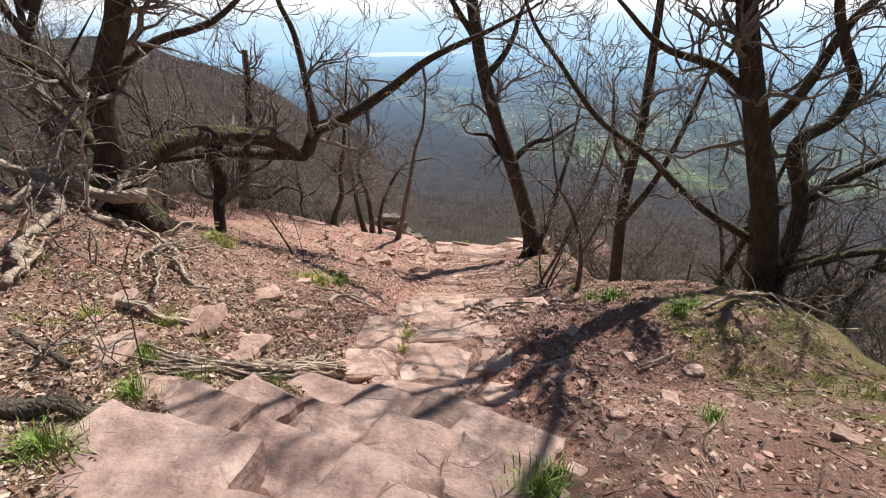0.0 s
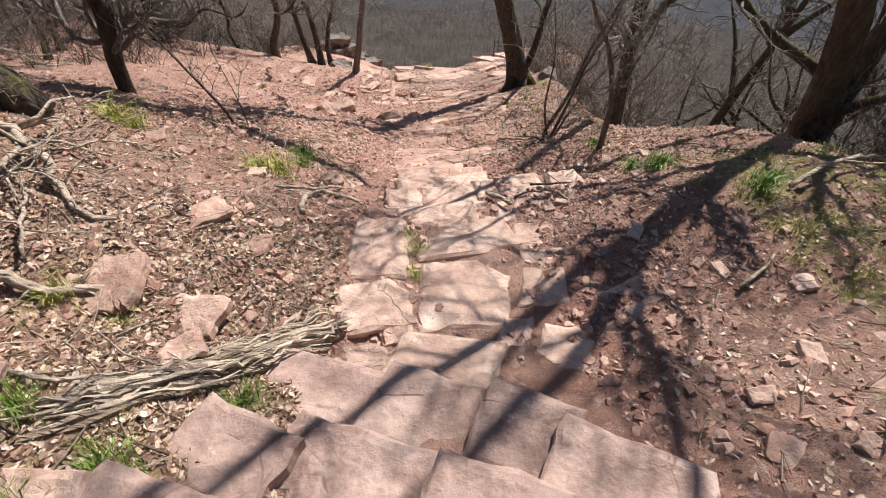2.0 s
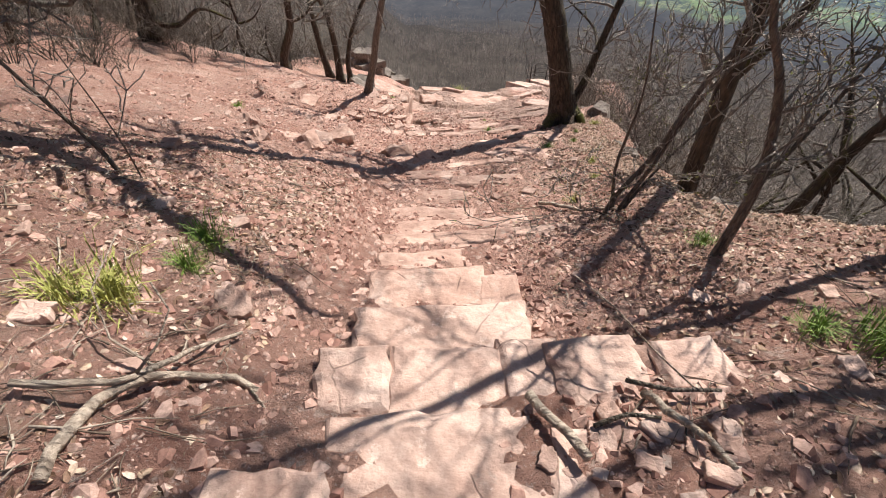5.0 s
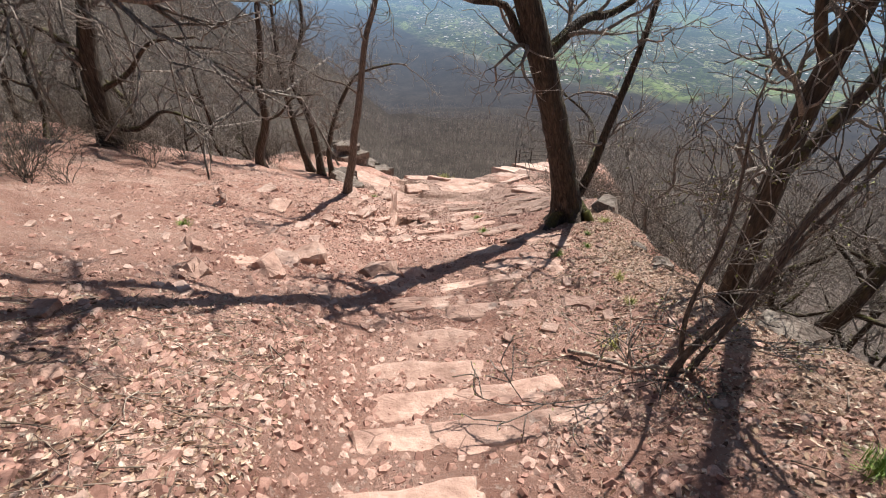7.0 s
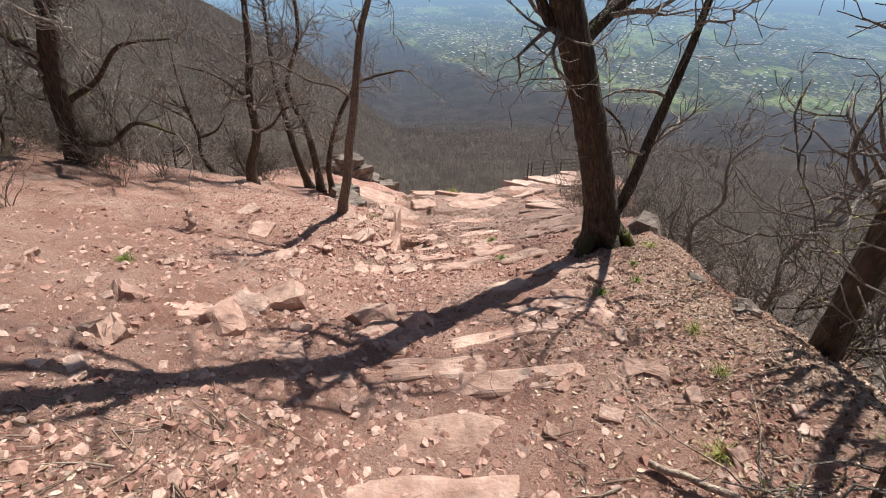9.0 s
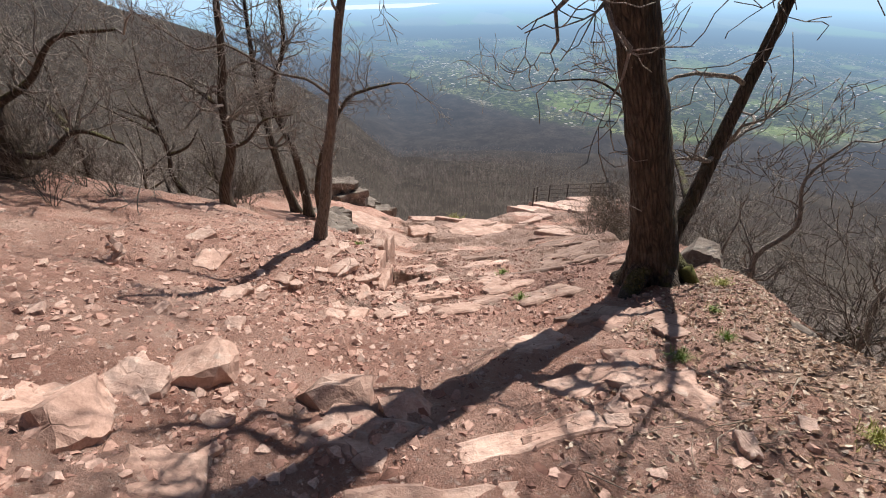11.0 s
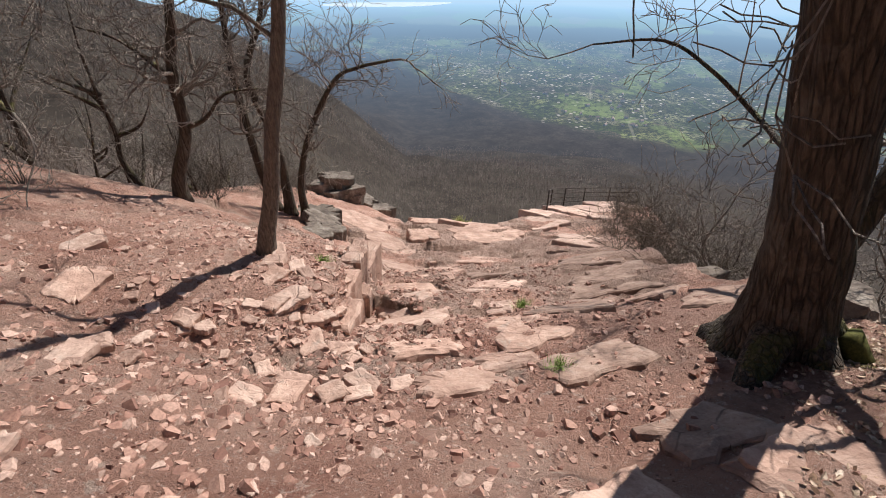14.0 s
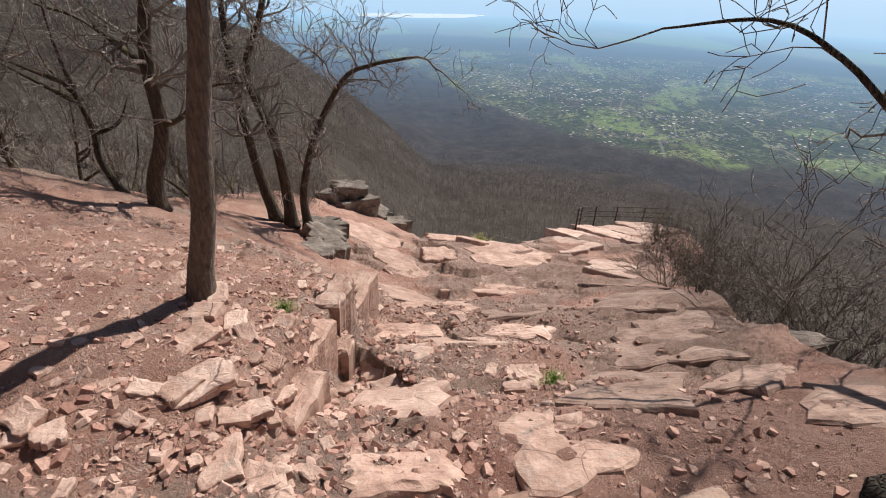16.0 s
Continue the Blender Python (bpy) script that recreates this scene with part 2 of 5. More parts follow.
def hazed_material(name, tones):
    # Tones of far things, with the emissive haze mixed into them.
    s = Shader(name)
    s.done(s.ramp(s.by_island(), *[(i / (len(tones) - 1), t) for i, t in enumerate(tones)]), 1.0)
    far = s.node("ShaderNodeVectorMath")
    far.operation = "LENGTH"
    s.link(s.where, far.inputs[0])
    return painted_haze(s, far.outputs["Value"])


PINK = ((0.31, 0.19, 0.148), (0.55, 0.38, 0.305), (0.71, 0.54, 0.45))
SOIL = soil_material()
SLAB = stone_material("worn_pink_sandstone", PINK)
# Purple step stone, its tones also darkened for the grazing light there.
STEP = stone_material("dimmed_purple_sandstone", ((0.16, 0.098, 0.082), (0.40, 0.275, 0.23), (0.55, 0.41, 0.35)), 0.25)
DARK_LEDGE = stone_material("weathered_brown_sandstone", ((0.15, 0.093, 0.073), (0.34, 0.225, 0.175), (0.47, 0.35, 0.285)), 0.35)
ROCK = stone_material("weathered_sandstone", ((0.24, 0.14, 0.107), (0.47, 0.305, 0.238), (0.63, 0.46, 0.375)), 0.45)
GREY_ROCK = stone_material("lichen_grey_rock", ((0.07, 0.055, 0.046), (0.19, 0.15, 0.122), (0.36, 0.315, 0.265)), 0.7)
PEBBLE = scatter_material("red_gravel", [(0.22, 0.11, 0.085), (0.42, 0.235, 0.18), (0.50, 0.305, 0.238), (0.57, 0.375, 0.30), (0.65, 0.46, 0.375)])
LEAF = scatter_material("dry_oak_leaves", [(0.13, 0.07, 0.045), (0.34, 0.21, 0.14), (0.52, 0.36, 0.25), (0.70, 0.54, 0.41), (0.76, 0.62, 0.50)])
TWIG_DRY = scatter_material("dry_twigs", [(0.13, 0.09, 0.065), (0.30, 0.23, 0.17), (0.46, 0.38, 0.30)])
BARK = bark_material("dark_oak_bark", (0.028, 0.021, 0.016), (0.135, 0.10, 0.076), 0.6)
BARK_ROUGH = bark_material("furrowed_oak_bark", (0.03, 0.023, 0.018), (0.17, 0.13, 0.10), 0.55, 2.3, 0.85, 16)
MOSS = plain_material("moss_cushion", (0.13, 0.125, 0.035), 0.95, grain=60, spread=1.0)
BARK_THIN = bark_material("young_bark", (0.075, 0.058, 0.047), (0.29, 0.23, 0.185), 0.15, 2.5)
TWIG = bark_material("bare_twigs", (0.12, 0.097, 0.082), (0.52, 0.45, 0.385), 0.0, 3.0)
DEADWOOD = bark_material("bleached_deadwood", (0.22, 0.16, 0.12), (0.70, 0.575, 0.45), 0.0, 1.6, 0.25, 75)
ROTTEN = bark_material("rotten_heartwood", (0.17, 0.115, 0.08), (0.60, 0.47, 0.35), 0.0, 3.0, 0.5, 75)
SPLINTER = scatter_material("torn_wood_fibres", [(0.22, 0.15, 0.10), (0.46, 0.35, 0.25), (0.66, 0.54, 0.42), (0.77, 0.66, 0.54)], 0.85, 90)
GRASS = blade_material("fresh_grass", [(0.08, 0.13, 0.02), (0.18, 0.27, 0.05), (0.33, 0.40, 0.11)])
GRASS_DRY = blade_material("yellow_grass", [(0.18, 0.19, 0.04), (0.38, 0.38, 0.10), (0.56, 0.50, 0.22)])
BUD = scatter_material("young_leaves", [(0.2, 0.2, 0.06), (0.36, 0.38, 0.12), (0.5, 0.46, 0.2)], 0.6)
WOODS = hazed_material("hazed_bare_woods", [(0.055, 0.044, 0.04), (0.115, 0.092, 0.081), (0.20, 0.164, 0.142), (0.32, 0.272, 0.232)])
IRON = plain_material("rusty_dark_iron", (0.09, 0.07, 0.06), 0.6, 0.7)
ROOF = hazed_material("hazed_tiled_roof", [(0.50, 0.30, 0.24), (0.60, 0.48, 0.43)])
WALL = hazed_material("hazed_rendered_wall", [(0.80, 0.77, 0.72), (0.86, 0.83, 0.80)])
WATER = plain_material("reservoir_water", (0.62, 0.70, 0.76), 0.25, grain=0.01, spread=0.05)


# ---- shape of the land ----
def hash_noise(x, y, seed=0):
    """Smooth value noise on a unit lattice, from 0 to 1, for arrays."""
    xi, yi = np.floor(x).astype(np.int64), np.floor(y).astype(np.int64)
    u, v = x - xi, y - yi
    u, v = u * u * (3 - 2 * u), v * v * (3 - 2 * v)

    def corner(i, j):
        n = (i * 374761393 + j * 668265263 + seed * 974711) & 0xFFFFFFFF
        n = ((n ^ (n >> 13)) * 1274126177) & 0xFFFFFFFF
        return ((n ^ (n >> 16)) & 0xFFFF) / 65535.0

    low = corner(xi, yi) * (1 - u) + corner(xi + 1, yi) * u
    high = corner(xi, yi + 1) * (1 - u) + corner(xi + 1, yi + 1) * u
    return low * (1 - v) + high * v


def rough(x, y, size, octaves=4, seed=0):
    """Fractal noise about zero, with features of that size in metres."""
    total, amp = 0.0, 1.0
    for k in range(octaves):
        total = total + amp * (hash_noise(x / size + 17.3 * k, y / size - 9.1 * k, seed + k) - 0.5)
        size, amp = size * 0.5, amp * 0.5
    return total


# heights along the trail, from the steps down to the lookout's edge
TRAIL_Y = [-16, -4, 0, 1.0, 1.5, 1.9, 2.9, 3.4, 4.2, 4.65, 5.5, 6.5, 7.6, 8.4, 9.5, 10.6, 12.0, 12.7, 13.9, 14.6, 15.0, 15.8, 20, 24, 30, 36]
TRAIL_Z = [5.5, 0.9, -0.08, -0.25, -0.46, -0.66, -1.17, -1.22, -1.46, -1.70, -2.16, -2.78, -3.40, -3.64, -4.02, -4.42, -5.14, -5.38, -6.15, -6.42, -6.72, -7.08, -9.2, -10.5, -12.95, -15.6]


def valley_z(x, y):
    """The wooded flank, the spur on the west side and the plain below."""
    r, az = np.hypot(x, y), np.degrees(np.arctan2(x, y))
    # Outer ring rises to a glowing white bank, standing in for horizon haze.
    east = np.interp(r, [0, 40, 60, 870, 1250, 4300, 4950], [-28, -28, -38, -318, -333, -333, 120])
    west = np.interp(r, [0, 40, 60, 480, 1300, 4300, 4950], [-14, -16, -20, -15, -325, -333, 120])
    back = np.interp(r, [0, 10, 60, 400, 4950], [-3, 0, 20, 110, 110])
    w = np.interp(az, [-45, -30, -20, -12, -3], [1, 0.92, 0.67, 0.38, 0])
    z = west * w + east * (1 - w)
    b = np.clip((np.abs(az) - 75) / 45, 0, 1)
    b = b * b * (3 - 2 * b)
    return z * (1 - b) + back * b + rough(x, y, 130, 4, 5) * np.clip((r - 80) / 300, 0, 1) * 26 * np.clip((1600 - r) / 600, 0.05, 1)


def shoulder_z(x, y):
    """The trail's shoulder before relief: profile along y, bank to the west, lip to the east."""
    z = np.interp(y, TRAIL_Y, TRAIL_Z)
    bank = np.clip(-x - 0.75, 0, None)
    z = z + bank * np.interp(y, [0, 4, 7.5, 9, 10.5, 12, 14, 17, 30], [0.30, 0.40, 0.43, 0.37, 0.31, 0.29, 0.36, 0.42, 0.33])
    z = z - np.clip(-x - 4.4, 0, None) * np.interp(y, [0, 6, 9, 12, 16, 20], [0.40, 0.42, 0.24, 0.10, 0.10, 0.2])
    z = z + np.clip((-x - 0.6) / np.interp(y, [8, 12, 13, 15, 17], [0.3, 0.25, 0.13, 0.13, 0.3]), 0, 1) * np.clip(1 - (-x - 0.9) / 3.6, 0, 1) * np.interp(y, [5, 6, 7.4, 9, 12, 12.6, 13.5, 14.5, 16, 18], [0, 0.2, 0.3, 0, 0, 0.25, 0.72, 0.7, 0.45, 0])
    z = z + np.clip(x - 0.9, 0, 3) * np.interp(y, [0, 3, 5, 7, 9, 11, 13, 16, 22], [0.1, 0.03, 0.1, 0.2, 0.12, 0.16, 0.2, 0.14, 0.0])
    return z


def beyond(x, y):
    """How far outside the shoulder's rim a place lies, in metres."""
    east = x - np.interp(y, [-5, 2, 4, 5, 5.9, 7, 8.4, 10, 11.5, 13, 15, 20, 24, 28, 31], [4.2, 3.2, 3.2, 3.5, 3.4, 2.5, 2.4, 2.8, 3.2, 3.05, 3.5, 5.5, 6.7, 10.2, 10.8])
    north = y - np.interp(x, [-14, -8, -6.2, -5.2, -3.2, -1.8, -1, 1.5, 3.2, 4.5, 8, 10.5, 12], [16.5, 18.6, 20.0, 24.5, 27.0, 26.0, 24.8, 24.6, 25.0, 28.0, 30.5, 31.0, 31])
    west = np.interp(y, [-5, 3, 5, 8, 12, 16], [-9, -7, -6.2, -6.8, -8.5, -9]) - x
    return east, north, west


def ground_z(x, y):
    x, y = np.asarray(x, float), np.asarray(y, float)
    z = shoulder_z(x, y)
    east, north, west = beyond(x, y)
    wob = rough(x, y, 1.7, 3, 31) * 0.7
    e, n, w = np.clip(east + wob, 0, None), np.clip(north + wob, 0, None), np.clip(west, 0, None)
    drop = np.interp(y, [4, 7, 10, 12], [0.5, 0.5, 0.6, 0.85]) * e + np.interp(y, [6, 9, 12], [0.06, 0.1, 0.25]) * np.minimum(e, 1.5) ** 2 + 1.25 * n + 0.75 * w
    return np.maximum(z - drop, valley_z(x, y))


def bed(x, y):
    """The shallow bed in which the laid stones lie."""
    across = np.clip(1 - np.abs(x + 0.1 - np.interp(y, [1, 2.4], [-0.3, 0])) / np.interp(y, [0.8, 1.6, 2.6, 3.2, 8], [1.2, 1.2, 0.8, 0.75, 0.7]), 0, 0.25) * 4
    return 0.045 * across * np.interp(y, [0.2, 0.6, 2.7, 3.0, 7.6, 8.2], [0, 1, 1, 0.5, 0.5, 0])


def rock_mask(x, y):
    """One where the trail runs over bare bedrock."""
    m = np.interp(y, [11.6, 13.2, 15, 40], [0, 0.55, 1, 1]) * np.interp(x, [-3.2, -0.4, 14], [0.05, 1, 1])
    return np.clip(m + rough(x, y, 1.3, 3, 77) * 1.7 * (m > 0.02), 0, 1)


def plates(x, y, sx, sy, seed):
    """Broken plates: for each place a random number, two tilts and the distance from its plate's heart."""
    u, v = (x * 0.96 + y * 0.28) / sx, (y * 0.96 - x * 0.28) / sy
    ui, vi = np.floor(u), np.floor(v)
    best = np.full(np.shape(u), 1e9)
    out = [np.zeros(np.shape(u)) for _ in range(4)]
    for i in (-1, 0, 1):
        for j in (-1, 0, 1):
            a, b = ui + i, vi + j
            ha, hb, hc, hd, he = (hash_noise(a + 0.0, b + 0.0, seed + k) for k in range(5))
            du, dv = u - (a + 0.1 + 0.8 * ha), v - (b + 0.1 + 0.8 * hb)
            dist = np.abs(du) + np.abs(dv) * 0.9 + 0.35 * np.abs(du + dv)
            near = dist < best
            best = np.where(near, dist, best)
            for k, value in enumerate((hc, (hd - 0.5) * du * sx + (he - 0.5) * dv * sy)):
                out[k] = np.where(near, value, out[k])
    return out[0], out[1]


def relief_z(x, y):
    """The ground as built: bed, lumps, and the bedrock's stepped layers."""
    x, y = np.asarray(x, float), np.asarray(y, float)
    z = ground_z(x, y) - bed(x, y)
    near = np.clip((45 - np.hypot(x, y - 12)) / 20, 0, 1)
    z = z + near * (rough(x, y, 1.1, 4, 11) * 0.10 + rough(x, y, 0.2, 4, 41) * 0.055)
    rock = rock_mask(x, y)
    layer = 0.17
    level = (z + 0.22 * x * 0.5 + rough(x, y, 2.2, 3, 53) * 0.5) / layer
    part_of = level - np.floor(level)
    step = np.clip((part_of - 0.12) / 0.76, 0, 1)
    edge = np.where(step < 0.8, step * 0.25, 0.2 + (step - 0.8) * 4.0)
    wx, wy = x + rough(x, y, 0.5, 3, 91) * 0.16, y + rough(x, y, 0.5, 3, 95) * 0.16
    far = np.clip((y - 15) / 8, 0, 1)
    big, big_tilt = plates(wx, wy, 1.25, 1.0, 301)
    small, small_tilt = plates(wx, wy, 0.52, 0.42, 331)
    broken = (big - 0.5) * (0.17 + 0.10 * far) + big_tilt * 0.26 + (small - 0.5) * 0.075 * (1 - 0.5 * far) + small_tilt * 0.2
    return z + near * np.clip(rock * 1.6 - 0.25, 0, 1) * (0.35 * layer * (edge - part_of) + broken)


# ---- meshes ----
def mesh_of(name, verts, faces, material, smooth=False):
    me = bpy.data.meshes.new(name)
    me.from_pydata([tuple(v) for v in verts], [], faces)
    me.update()
    if smooth:
        me.shade_smooth()
    me.materials.append(material)
    return me


def place(name, me, parent=None, m=None):
    ob = new(name, me)
    if parent is not None:
        ob.parent = parent
    if m is not None:
        ob.matrix_basis = m
    return ob


def height(x, y):
    return float(relief_z(x, y))


def seat(x, y, w, d, turn, tilt, dip=0.0):
    """The pose of a flat stone that lies in the soil: mean height and part of the slope round it."""
    c, s = math.cos(radians(turn)), math.sin(radians(turn))
    around = [(0, 0)] + [(a * w * 0.42, b * d * 0.42) for a in (-1, 0, 1) for b in (-1, 0, 1) if a or b]
    px = np.array([x + a * c - b * s for a, b in around])
    py = np.array([y + a * s + b * c for a, b in around])
    fit_plane = np.linalg.lstsq(np.stack([px - x, py - y, 0 * px + 1], -1), relief_z(px, py), rcond=None)[0]
    turn_m = Euler((math.atan(fit_plane[1]) * tilt, -math.atan(fit_plane[0]) * tilt + radians(dip), 0)).to_matrix().to_4x4()
    return Matrix.Translation((x, y, fit_plane[2])) @ turn_m @ Matrix.Rotation(radians(turn), 4, "Z")


class Builder:
    """Collects tubes, leaves and stones into one mesh."""

    def __init__(self):
        self.verts, self.faces, self.count = [], [], 0

    def add(self, verts, faces):
        self.verts.append(np.asarray(verts, float))
        self.faces.extend([tuple(i + self.count for i in f) for f in faces])
        self.count += len(verts)

    def tube(self, pts, radii, sides=0, lumps=0.0, rng=None):
        pts = np.asarray(pts, float)
        n = len(pts)
        k = sides or (12 if radii[0] > 0.12 else 8 if radii[0] > 0.05 else 5 if radii[0] > 0.018 else 3)
        way = np.gradient(pts, axis=0)
        way /= np.linalg.norm(way, axis=1)[:, None] + 1e-9
        up = np.array((0.0, 0.0, 1.0)) if abs(way[0][2]) < 0.9 else np.array((1.0, 0.0, 0.0))
        a = np.cross(way[0], up)
        a /= np.linalg.norm(a)
        rings = []
        turn = np.arange(k) * 2 * math.pi / k
        ridge = 1 + (0.055 * rng.normal(0, 1, k).clip(-1.4, 1.4) if rng is not None and k > 15 else np.zeros(k))
        for i in range(n):
            a = a - way[i] * np.dot(a, way[i])
            a /= np.linalg.norm(a) + 1e-9
            b = np.cross(way[i], a)
            rad = radii[i] * ridge
            if lumps and rng is not None:
                rad = rad * (1 + lumps * rng.normal(0, 1, k).clip(-1.5, 1.5))
            rings.append(pts[i] + np.outer(np.cos(turn) * rad, a) + np.outer(np.sin(turn) * rad, b))
        faces = []
        for i in range(n - 1):
            for j in range(k):
                p, q = i * k + j, i * k + (j + 1) % k
                faces.append((p, q, q + k, p + k))
        faces.append(tuple(range(k - 1, -1, -1)))
        faces.append(tuple((n - 1) * k + j for j in range(k)))
        self.add(np.concatenate(rings), faces)

    def mesh(self, name, material, smooth=True):
        return mesh_of(name, np.concatenate(self.verts), self.faces, material, smooth)


def unit(v):
    return v / (np.linalg.norm(v) + 1e-9)


def curve_through(points, step=0.12):
    """A smooth line through a few points."""
    p = np.asarray(points, float)
    p = np.concatenate([[2 * p[0] - p[1]], p, [2 * p[-1] - p[-2]]])
    out = []
    for i in range(1, len(p) - 2):
        n = max(2, int(np.linalg.norm(p[i + 1] - p[i]) / step))
        for t in np.arange(n) / n:
            a, b, c, d = p[i - 1:i + 3]
            out.append(0.5 * (2 * b + (c - a) * t + (2 * a - 5 * b + 4 * c - d) * t * t + (3 * b - a - 3 * c + d) * t ** 3))
    out.append(p[-2])
    return np.array(out)


def grow(wood, rng, start, way, length, r, depth, wander=0.4, lift=0.1, spread=0.9, dense=3.0, leaves=None):
    """One crooked branch with its side branches and twigs."""
    n = int(min(9 if r > 0.012 else 5 if depth else 3, max(3, length / 0.17)))
    pts, p, d = [start], np.array(start, float), unit(np.array(way, float))
    ways = [d]
    for _ in range(n):
        d = unit(d + rng.normal(0, wander, 3) + np.array((0, 0, lift)))
        p = p + d * length / n
        pts.append(p)
        ways.append(d)
    radii = [max(0.0044, r * (1 - 0.78 * i / n)) for i in range(n + 1)]
    wood.tube(pts, radii)
    if depth <= 0:
        if leaves is not None and rng.random() < 0.8:
            for q in pts[1:]:
                leaf(leaves, rng, q, 0.007 + 0.007 * rng.random())
        return
    for _ in range(int(2 + dense * length + rng.random() * 1.5)):
        i = int(rng.integers(max(1, n // 4), n + 1))
        side = unit(np.cross(ways[i], rng.normal(0, 1, 3)))
        turn = rng.uniform(0.5, 1.0) * spread
        grow(wood, rng, pts[i], unit(ways[i] + side * turn), length * rng.uniform(0.38, 0.68), max(0.003, radii[i] * rng.uniform(0.5, 0.75)), depth - 1, wander, lift, spread, dense, leaves)


def leaf(bag, rng, at, size):
    a = unit(rng.normal(0, 1, 3))
    b = unit(np.cross(a, rng.normal(0, 1, 3)))
    c = np.cross(a, b)
    at = np.asarray(at, float) + rng.normal(0, 0.01, 3)
    bag.add([at, at + (a + b * 0.5 + c * 0.2) * size, at + a * 2 * size, at + (a - b * 0.5 + c * 0.2) * size], [(0, 1, 2), (0, 2, 3)])


def tree(kind, label, seed, trunk, limbs=(), bark=None, dense=1.0, depth=3, side=1.0, from_share=0.35, leaves=False, group="", flare=0.55):
    """A bare tree: trunk and limbs follow a few points each; the crown grows out of them.
    trunk and limbs: (points, radius at the foot, radius at the tip)."""
    rng = np.random.default_rng(seed)
    bark = bark or BARK
    foot = Vector(trunk[0][0])
    root = new(kind)
    root.location = foot
    tagged(root, label, "tree", group)
    crown, bag = Builder(), (Builder() if leaves else None)
    for i, (points, r0, r1, *own) in enumerate([trunk, *limbs]):
        pts = curve_through(points) - np.array(foot)
        n = len(pts)
        share = np.linspace(0, 1, n)
        radii = r0 + (r1 - r0) * share
        if i == 0:
            radii = radii * (1 + flare * np.exp(-share * n * 0.12 / (1.8 * r0)))
        pts = pts + rng.normal(0, 0.02, (n, 3)) * radii[:, None]
        wood = Builder()
        wood.tube(pts, radii, sides=30 if r0 > 0.15 else 16 if r0 > 0.1 else 0, lumps=0.022 if r0 > 0.18 else 0.014, rng=rng)
        place("trunk" if i == 0 else "limb", wood.mesh("wood", own[0] if own else bark), root)
        if pts[-1][2] < pts[0][2]:
            continue
        length = np.linalg.norm(np.diff(pts, axis=0), axis=1).sum()
        for _ in range(int(dense * length * 2.6 + 2)):
            j = int(rng.uniform(from_share if i == 0 else 0.2, 1.0) * (n - 1))
            way = pts[min(j + 1, n - 1)] - pts[max(j - 1, 0)]
            off = unit(np.cross(way, rng.normal(0, 1, 3)))
            grow(crown, rng, pts[j], unit(unit(way) * 0.6 + off), side * rng.uniform(0.5, 1.3), min(0.045, radii[j] * 0.45), depth - 1, leaves=bag)
        if r1 < 0.06:
            grow(crown, rng, pts[-1], pts[-1] - pts[-3], side * 1.1, r1, depth - 1, leaves=bag)
    place("crown", crown.mesh("twigs", TWIG), root)
    if bag is not None and bag.count:
        place("foliage", bag.mesh("leaves", BUD, False), root)
    return root


def hull_rock(rng, sx, sy, sz, points=14, flat=0.0):
    """An angular stone: the hull of scattered points, its base at z = 0."""
    bm = bmesh.new()
    for _ in range(points):
        v = rng.normal(0, 1, 3)
        v = v / np.abs(v).max() * rng.uniform(0.75, 1.0)
        if flat and rng.random() < flat:
            v[2] = np.sign(v[2]) * 1.0
        bm.verts.new((v[0] * sx / 2, v[1] * sy / 2, (v[2] + 1) * sz / 2))
    out = bmesh.ops.convex_hull(bm, input=bm.verts)
    bmesh.ops.delete(bm, geom=[g for g in out["geom_interior"] if isinstance(g, bmesh.types.BMVert)], context="VERTS")
    bmesh.ops.bevel(bm, geom=bm.edges[:], offset=min(sx, sy, sz) * 0.07, segments=1, affect="EDGES", clamp_overlap=True)
    return bm


